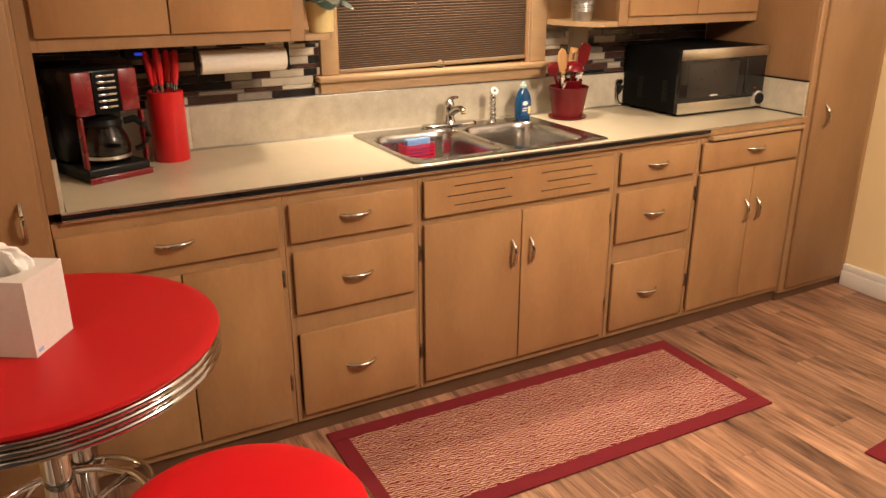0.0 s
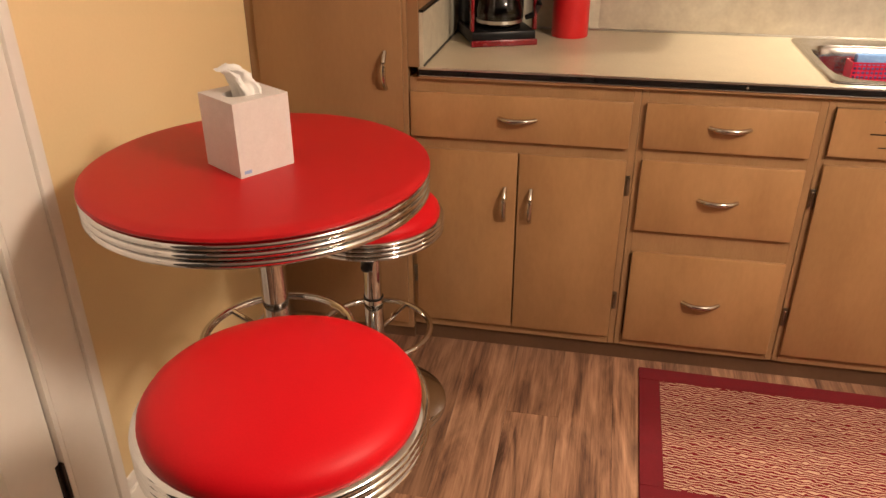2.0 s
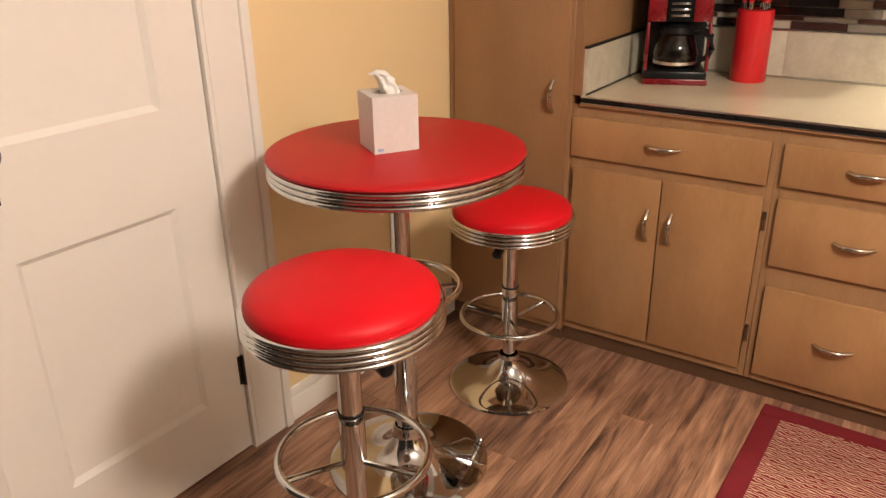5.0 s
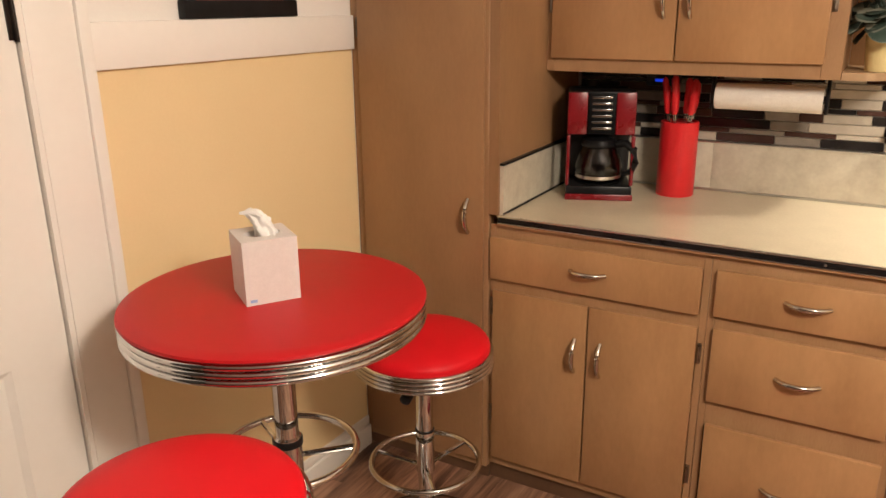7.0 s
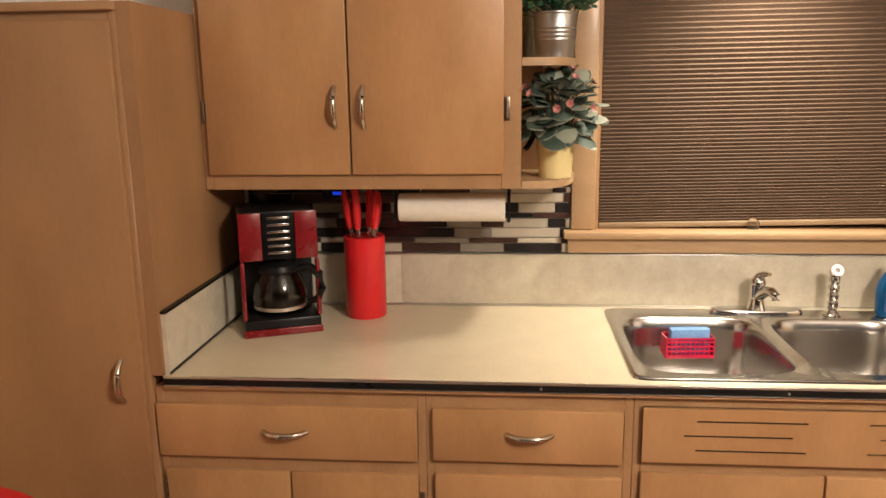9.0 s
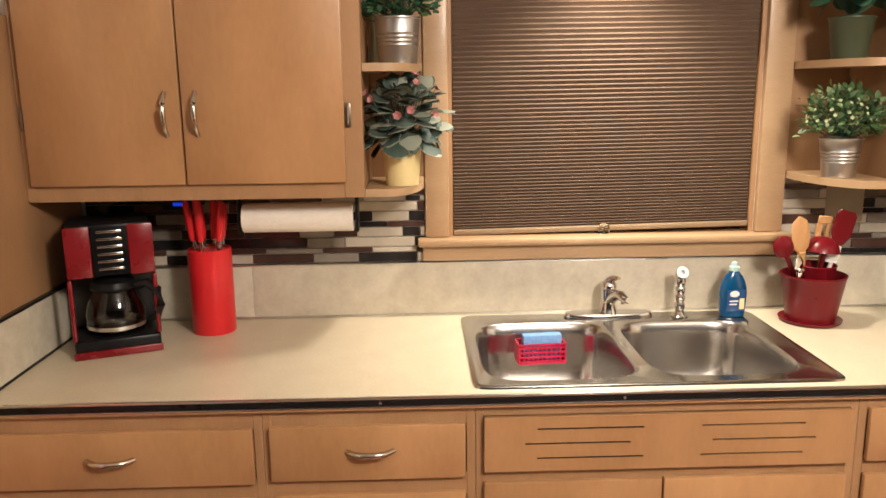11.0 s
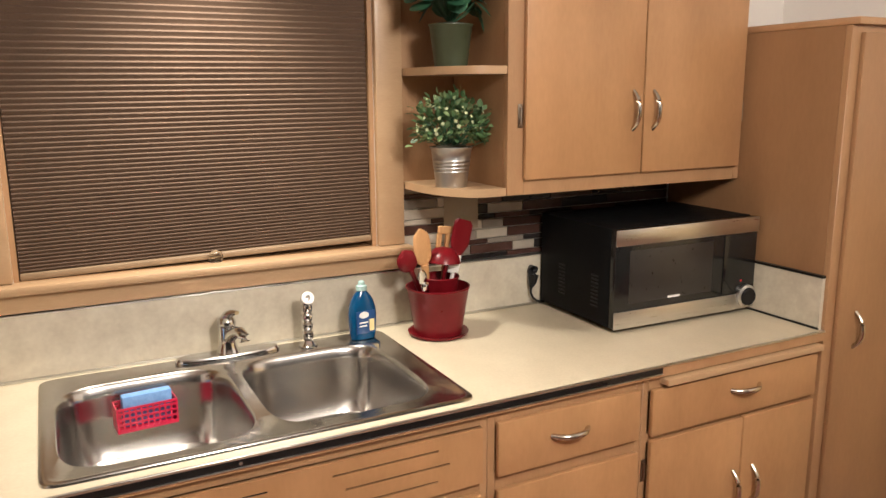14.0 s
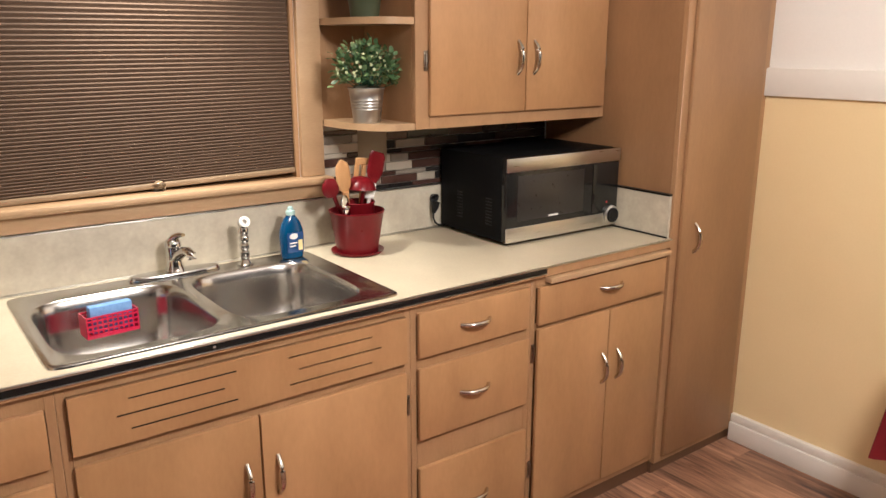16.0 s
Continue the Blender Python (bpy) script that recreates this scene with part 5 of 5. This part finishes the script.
for i, p in enumerate(fine):
    u = i / 20
    rx, ry = 0.021 - 0.010 * u, (0.031 - 0.004 * u) * (1 - 0.72 * max(0.0, u - 0.62) / 0.38)
    ring = []
    for k in range(36):
        t = 2 * math.pi * k / 36
        fold = 1 + 0.16 * math.sin(5 * t + 3 * u) + 0.09 * math.sin(9 * t - 5 * u)
        ring.append(bm.verts.new(p + Vector((rx * fold * math.cos(t), ry * fold * math.sin(t), 0.35 * rx * math.cos(t) * u))))
    rings.append(ring)
for p, q in zip(rings, rings[1:]):
    for k in range(36):
        bm.faces.new((p[k], p[(k + 1) % 36], q[(k + 1) % 36], q[k]))
bm.faces.new(rings[0]), bm.faces.new(rings[-1])
bmesh.ops.recalc_face_normals(bm, faces=bm.faces[:])
for v in bm.verts:
    v.co += noise.noise_vector(v.co * 55) * 0.004 + noise.noise_vector(v.co * 150) * 0.0022
part("tissue", bm, PAPER, tb, "white tissue")

pic = thing("framed_picture", SKEW @ pose(LEFT, 1.684, 1.486), "black-framed dark red and orange picture above the wall rail", "picture")
PW2, PH, FB = 0.197, 0.50, 0.042
for nm, y0, y1, z0, z1 in (("frame_rail", -PW2, PW2, 0, FB), ("frame_rail", -PW2, PW2, PH - FB, PH), ("frame_stile", -PW2, -PW2 + FB, FB, PH - FB), ("frame_stile", PW2 - FB, PW2, FB, PH - FB)):
    part(nm, box(0.0005, 0.024, y0, y1, z0, z1, 0.003), BLACK, pic)
art = part("print", box(0.0005, 0.012, -PW2 + FB, PW2 - FB, FB, PH - FB), ART, pic, "dark red print with an orange glow", smooth=False)
part("dark_shape", box(0.012, 0.0124, 0.028, PW2 - FB - 0.022, FB + 0.026, PH - FB - 0.05), ART_DARK, art, "dark brown painted block", smooth=False)
bm = bmesh.new()
quad = [bm.verts.new((0.0126, y, z)) for y, z in ((0.022, FB + 0.006), (PW2 - FB - 0.002, FB + 0.004), (PW2 - FB - 0.004, FB + 0.028), (0.075, FB + 0.024))]
bm.faces.new(quad)
part("pale_strip", bm, ART_STRIP, art, "red-brown painted strip", smooth=False)

# table with a cloth at the east wall
ct = thing("side_table", pose(3.565, 1.015, 0), "small table under a deep red cloth beside the wall", "table")
part("tabletop", box(-0.135, 0.135, -0.38, 0.38, 0.725, 0.745, 0.003), FRAME_WOOD, ct)
for lx in (-0.11, 0.11):
    for ly in (-0.35, 0.35):
        part("leg", box(lx - 0.02, lx + 0.02, ly - 0.02, ly + 0.02, 0, 0.7245, 0.003), FRAME_WOOD, ct)
cl = thing("tablecloth", pose(3.555, 1.018, 0.7455), "deep red cloth draped over the side table", "tablecloth")
bm, rows = bmesh.new(), []
for z, ex, fl in ((0.0, 0.0, 0.0), (-0.012, 0.006, 0.1), (-0.10, 0.02, 0.4), (-0.20, 0.035, 0.7), (-0.36, 0.05, 1.0)):
    ring = []
    for k in range(64):
        t = 2 * math.pi * k / 64
        c, s = math.cos(t), math.sin(t)
        bx, by = math.copysign(abs(c) ** 0.18, c) * 0.136, math.copysign(abs(s) ** 0.18, s) * 0.381
        corner = (abs(c * s) * 2) ** 6
        px = bx * (1 + (ex + 0.085 * fl * corner) / 0.136)
        ring.append(bm.verts.new((min(px, 0.1485), by * (1 + (ex * 0.4 + 0.03 * fl * corner) / 0.381) + 0.006 * fl * math.sin(9 * t), z)))
    rows.append(ring)
for p, q in zip(rows, rows[1:]):
    for k in range(64):
        bm.faces.new((p[k], p[(k + 1) % 64], q[(k + 1) % 64], q[k]))
bm.faces.new(rows[0])
bmesh.ops.solidify(bm, geom=bm.faces[:], thickness=-0.0015)
bmesh.ops.recalc_face_normals(bm, faces=bm.faces[:])
part("cloth", bm, CLOTH_RED, cl)

# ---- potted plants ----


def leaf(bm, at, out, up, length, width, curl=0.25, material=0, cup=0.15):
    """One bent leaf of two rows of faces along its midrib."""
    out = out.normalized()
    side = out.cross(up)
    if side.length < 1e-3:
        side = Vector((1, 0, 0))
    side.normalize()
    nrm = side.cross(out).normalized()
    mid, lft, rgt = [], [], []
    for t, w in ((0, 0.12), (0.3, 0.85), (0.62, 0.95), (0.88, 0.5), (1.0, 0.03)):
        c = at + out * length * t - nrm * curl * length * t * t
        mid.append(bm.verts.new(c))
        lft.append(bm.verts.new(c + side * width * w + nrm * cup * width * w))
        rgt.append(bm.verts.new(c - side * width * w + nrm * cup * width * w))
    for k in range(4):
        for f in (bm.faces.new((mid[k], mid[k + 1], lft[k + 1], lft[k])), bm.faces.new((mid[k + 1], mid[k], rgt[k], rgt[k + 1]))):
            f.material_index = material


def bucket(parent, r0, r1, h, material, ribs_on=True, lip=0.003):
    prof = [(0, 0.0), (r0, 0.0), (r0 + 0.001, 0.003)]
    if ribs_on:
        for k in range(4):
            z = h * (0.36 + 0.09 * k)
            r = r0 + (r1 - r0) * z / h
            prof += [(r, z), (r + 0.0016, z + 0.003), (r + 0.0005, z + 0.006)]
    prof += [(r1, h - 0.006), (r1 + lip, h - 0.003), (r1 + lip, h), (r1 - 0.002, h), (r1 - 0.003, h - 0.012), (0, h - 0.012)]
    return part("pot", turned(prof, seg=40), material, parent)


def foliage(parent, name, mats, bm, label=""):
    ob = part(name, bm, mats[0], parent, label, kind="stuff")
    for m in mats[1:]:
        ob.data.materials.append(m)
    return ob


def bushy(x, y, z, r0, r1, h, rx, rz, cz, seed, blooms, label, leaf_mats, squeeze=1.0):
    """A clipped bush of many small leaves in a ribbed zinc bucket."""
    p = thing("potted_plant", pose(x, y, z), label, "plant", "potted plants on the end shelves")
    bucket(p, r0, r1, h, ZINC)
    part("filling", turned([(0, h - 0.011), (r1 - 0.004, h - 0.011), (r1 * 0.7, h + 0.004), (0, h + 0.01)], seg=24), SOIL, p)
    rng = random.Random(seed)
    bm, stems = bmesh.new(), bmesh.new()
    for i in range(620):
        a, e = rng.uniform(0, 2 * math.pi), math.asin(rng.uniform(-0.35, 1))
        d = Vector((math.cos(a) * math.cos(e), math.sin(a) * math.cos(e), math.sin(e)))
        rad = rng.uniform(0.6, 1.12) * (0.9 + 0.32 * noise.noise(d * 2.3 + Vector((seed, 0, 0))))
        at = Vector((d.x * rx * rad, d.y * rx * squeeze * rad, cz + d.z * rz * rad))
        o = (d + Vector((rng.uniform(-0.8, 0.8), rng.uniform(-0.8, 0.8), rng.uniform(-0.3, 0.9)))).normalized()
        size = rng.uniform(0.009, 0.016)
        leaf(bm, at, o, Vector((rng.uniform(-1, 1), rng.uniform(-1, 1), 1)), size * 1.5, size * 0.5, rng.uniform(0, 0.4), rng.choice((0, 0, 0, 1)))
        if i % 9 == 0:
            tube([(0, 0, h - 0.002), tuple(at * 0.5 + Vector((0, 0, h * 0.4))), tuple(at)], 0.0012, 5, stems)
    for i in range(blooms):
        a, e = rng.uniform(0, 2 * math.pi), math.asin(rng.uniform(-0.1, 1))
        d = Vector((math.cos(a) * math.cos(e), math.sin(a) * math.cos(e), math.sin(e)))
        out = rng.uniform(0.9, 1.12) * (0.9 + 0.32 * noise.noise(d * 2.3 + Vector((seed, 0, 0))))
        at = Vector((d.x * rx * out, d.y * rx * squeeze * out, cz + d.z * rz * out))
        for j in range(5):
            q = d.orthogonal().normalized()
            q.rotate(Matrix.Rotation(2 * math.pi * j / 5, 3, d))
            leaf(bm, at, q + d * 0.5, d, 0.0058, 0.0024, 0.2, 2)
    part("stem", stems, LEAF_DEEP, p, kind="stuff")
    foliage(p, "leaf_mass", leaf_mats, bm)


LEAF_LIGHT = mat("young_boxwood_leaf", (0.13, 0.20, 0.075), (0.22, 0.29, 0.12), 0.5, 25)
bushy(2.315, 2.595, 1.3304, 0.041, 0.054, 0.105, 0.103, 0.092, 0.145, 5, 76, "bushy green and cream flowering plant in a zinc bucket", (LEAF, LEAF_LIGHT, PETAL_WHITE), 0.9)
bushy(1.135, 2.60, 1.6404, 0.049, 0.058, 0.115, 0.088, 0.075, 0.15, 9, 10, "clipped green plant in a zinc bucket on the upper shelf", (LEAF_DEEP, LEAF, LEAF_LIGHT), 0.95)


def broad(x, y, z, pot_mat, r0, r1, h, seed, mats, count, size, spread, cz, blooms, low, plump, label):
    """Broad soft leaves on stalks round a rosette, with a few flowers."""
    p = thing("potted_plant", pose(x, y, z), label, "plant", "potted plants on the end shelves")
    bucket(p, r0, r1, h, pot_mat, False)
    part("filling", turned([(0, h - 0.011), (r1 - 0.004, h - 0.011), (r1 * 0.6, h + 0.004), (0, h + 0.008)], seg=24), SOIL, p)
    rng = random.Random(seed)
    bm, rim, stems = bmesh.new(), bmesh.new(), bmesh.new()
    for i in range(count):
        a = i * 2.399 + rng.uniform(-0.3, 0.3)
        u = (i + 0.5) / count
        e = radians(low + (84 - low) * u)
        d = Vector((math.cos(a) * math.cos(e), 0.85 * math.sin(a) * math.cos(e), math.sin(e)))
        at = Vector((0, 0, cz)) + d * spread * rng.uniform(0.45, 0.85)
        o = Vector((d.x, d.y, d.z * 0.5 + rng.uniform(-0.25, 0.3)))
        s = size * rng.uniform(0.8, 1.15) * (1.1 - 0.35 * u)
        up = Vector((rng.uniform(-0.3, 0.3), rng.uniform(-0.6, 0.1), 1))
        leaf(bm, at, o, up, s, s * plump, rng.uniform(0.15, 0.6), 0, -0.2)
        if mats[1] is not mats[0]:
            leaf(bm, at - up.normalized() * 0.0014 - o.normalized() * 0.002, o, up, s * 1.03, s * (plump + 0.025), 0.3, 1, -0.2)
        tube([(0, 0, h), tuple(at * 0.6 + Vector((0, 0, h * 0.35))), tuple(at)], 0.0016, 5, stems)
    for i in range(blooms):
        a = i * 2.4 + 0.7
        e = radians(rng.uniform(5, 70))
        d = Vector((math.cos(a) * math.cos(e), -abs(math.sin(a)) * math.cos(e), math.sin(e)))
        at = Vector((0, 0, cz)) + d * spread * 1.12
        for j in range(6):
            q = d.orthogonal().normalized()
            q.rotate(Matrix.Rotation(2 * math.pi * j / 6, 3, d))
            leaf(bm, at, q + d * 0.7, d, 0.0145, 0.0062, -0.1, 2)
        tube([(0, 0, h), tuple(at)], 0.0013, 5, stems)
    part("stem", stems, mats[0], p, kind="stuff")
    foliage(p, "leaf_mass", mats, bm)


broad(1.139, 2.575, 1.3304, YELLOW_POT, 0.042, 0.052, 0.105, 4, (LEAF_GREY, LEAF_RIM, PETAL_PINK), 95, 0.058, 0.104, 0.172, 9, -46, 0.5, "grey-leaved violet with pink flowers in a pale yellow pot")
broad(2.318, 2.60, 1.6404, GREEN_POT, 0.042, 0.055, 0.105, 8, (LEAF_DEEP, LEAF_DEEP, PETAL_RED), 90, 0.056, 0.10, 0.205, 9, -40, 0.52, "dark green plant with small red flowers in an olive pot")
vs = thing("glass_vase", pose(1.072, 2.71, 1.6404), "narrow pale green glass vase at the back of the shelf", "vase")
part("vase_body", turned([(0, 0), (0.016, 0), (0.018, 0.03), (0.014, 0.07), (0.013, 0.11), (0.017, 0.15), (0.0155, 0.15), (0.0115, 0.11), (0.0125, 0.07), (0.016, 0.03), (0.014, 0.003), (0, 0.003)], seg=24), mat("pale_green_glass", (0.42, 0.42, 0.26), (0.5, 0.5, 0.32), 0.15, 20), vs)

# ---- mosaic splashback ----
TILE_MATS = [
    mat("tile_black_glass", (0.016, 0.014, 0.014), (0.03, 0.026, 0.024), 0.1, 15, var=0.2),
    mat("tile_dark_brown", (0.05, 0.026, 0.02), (0.08, 0.042, 0.032), 0.2, 15, var=0.25),
    mat("tile_grey_stone", (0.20, 0.175, 0.145), (0.29, 0.255, 0.21), 0.4, 20, var=0.2),
    mat("tile_pale_stone", (0.40, 0.36, 0.29), (0.50, 0.45, 0.37), 0.4, 20, var=0.15),
]
GROUT = mat("pale_grout", (0.48, 0.45, 0.40), (0.56, 0.53, 0.47), 0.85, 40)
tile_cache = {}


def tile_mesh(w, h, k):
    key = (w, h, k)
    if key not in tile_cache:
        own = box(0, w, -0.006, 0, 0, h)
        frontal = [e for e in own.edges if all(v.co.y < -0.005 for v in e.verts)]
        bmesh.ops.bevel(own, geom=frontal, offset=0.0012, segments=1, affect="EDGES")
        me = bpy.data.meshes.new("tile")
        own.to_mesh(me)
        own.free()
        me.materials.append(TILE_MATS[k])
        tile_cache[key] = me
    return tile_cache[key]


# Each row from the splashback up: height, then kind and end of every tile along the wall (b black, d brown, g grey, p pale).
MOSAIC = {
    (0.222, 1.197): (
        "0.026 d0.36 p0.44 b0.545 p0.69 d0.868 g1.000 b1.172 p1.20",
        "0.014 p0.33 d0.44 p0.53 d0.73 g0.895 d1.041 p1.170 d1.20",
        "0.028 g0.30 b0.52 d0.61 b0.851 g0.962 p1.166 b1.20",
        "0.026 p0.28 d0.40 g0.49 d0.67 b0.83 g0.93 d0.998 p1.130 b1.182 p1.20",
        "0.014 b0.33 d0.50 p0.60 d0.74 g0.86 d0.998 b1.086 d1.20",
        "0.028 d0.27 b0.42 g0.52 b0.66 p0.77 d0.90 g0.995 b1.043 p1.150 b1.20",
        "0.026 b0.36 d0.52 g0.63 d0.80 b0.92 g1.005 p1.175 d1.20",
        "0.014 d0.31 b0.48 g0.60 b0.75 d0.90 g1.02 p1.142 b1.182 p1.20",
        "0.026 b0.39 d0.55 b0.70 g0.81 b0.99 p1.10 d1.20"),
    # past x 2.70, behind the microwave, every row is only black and brown
    (2.253, 3.241): (
        "0.014 d2.42 b2.60 d2.76 b2.95 d3.10 b3.25",
        "0.026 p2.36 g2.47 d2.62 p2.70 b2.86 d3.02 b3.25",
        "0.014 b2.33 p2.45 d2.53 g2.66 b2.82 d3.00 b3.25",
        "0.028 p2.40 g2.49 p2.60 d2.72 b2.90 d3.08 b3.25",
        "0.026 d2.375 b2.41 p2.51 g2.585 d2.73 b2.91 d3.06 b3.25",
        "0.014 p2.34 d2.46 b2.555 d2.68 b2.84 d3.02 b3.25",
        "0.028 p2.42 b2.53 g2.655 d2.80 b2.98 d3.25",
        "0.026 g2.36 p2.47 d2.58 b2.76 d2.92 b3.09 d3.25",
        "0.014 d2.40 p2.52 b2.70 d2.88 b3.06 d3.25"),
}
for (x0, x1), courses in MOSAIC.items():
    m = thing("mosaic_splashback", pose(x0, BACK - 0.0012, 1.0785), "mosaic of dark glass and pale stone strip tiles", "tiles", kind="structure")
    part("grout", box(0, x1 - x0, -0.0025, 0.001, 0, 0.230), GROUT, m, smooth=False)
    z = 0.002
    for course in courses:
        h, *tiles = course.split()
        h, edge = float(h), 0.001
        for tile in tiles:
            end = min(float(tile[1:]) - x0, x1 - x0 - 0.001)
            if end - edge > 0.006:
                ob = new("tile", tile_mesh(round(end - edge, 3), h, "bdgp".index(tile[0])))
                ob.parent = m
                ob.location = (edge, -0.0026, z)
            edge = end + 0.0022
        z += h + 0.0026

# ---- floor planks ----
rng = random.Random(7)
plank_meshes = {}
PW = 0.152


def plank_mesh(length):
    key = round(length, 3)
    if key not in plank_meshes:
        own = box(0.0003, PW - 0.0003, 0.0003, length - 0.0003, -0.0118, 0.0)
        top = [e for e in own.edges if all(v.co.z > -0.001 for v in e.verts)]
        bmesh.ops.bevel(own, geom=top, offset=0.0007, segments=1, affect="EDGES")
        me = bpy.data.meshes.new("plank")
        own.to_mesh(me)
        own.free()
        me.materials.append(PLANK)
        plank_meshes[key] = me
    return plank_meshes[key]


x, col = LEFT - 0.202, 0
while x < RIGHT:
    y = NEAR - (col * 0.41) % 1.2
    while y < BACK:
        low, high = max(y, NEAR + 0.002), min(y + 1.2, BACK + 0.1)
        if high - low > 0.02:
            ob = new("plank", plank_mesh(high - low))
            ob.parent = floor
            ob.location = (x, low, 0)
        y += 1.2
    x += PW
    col += 1
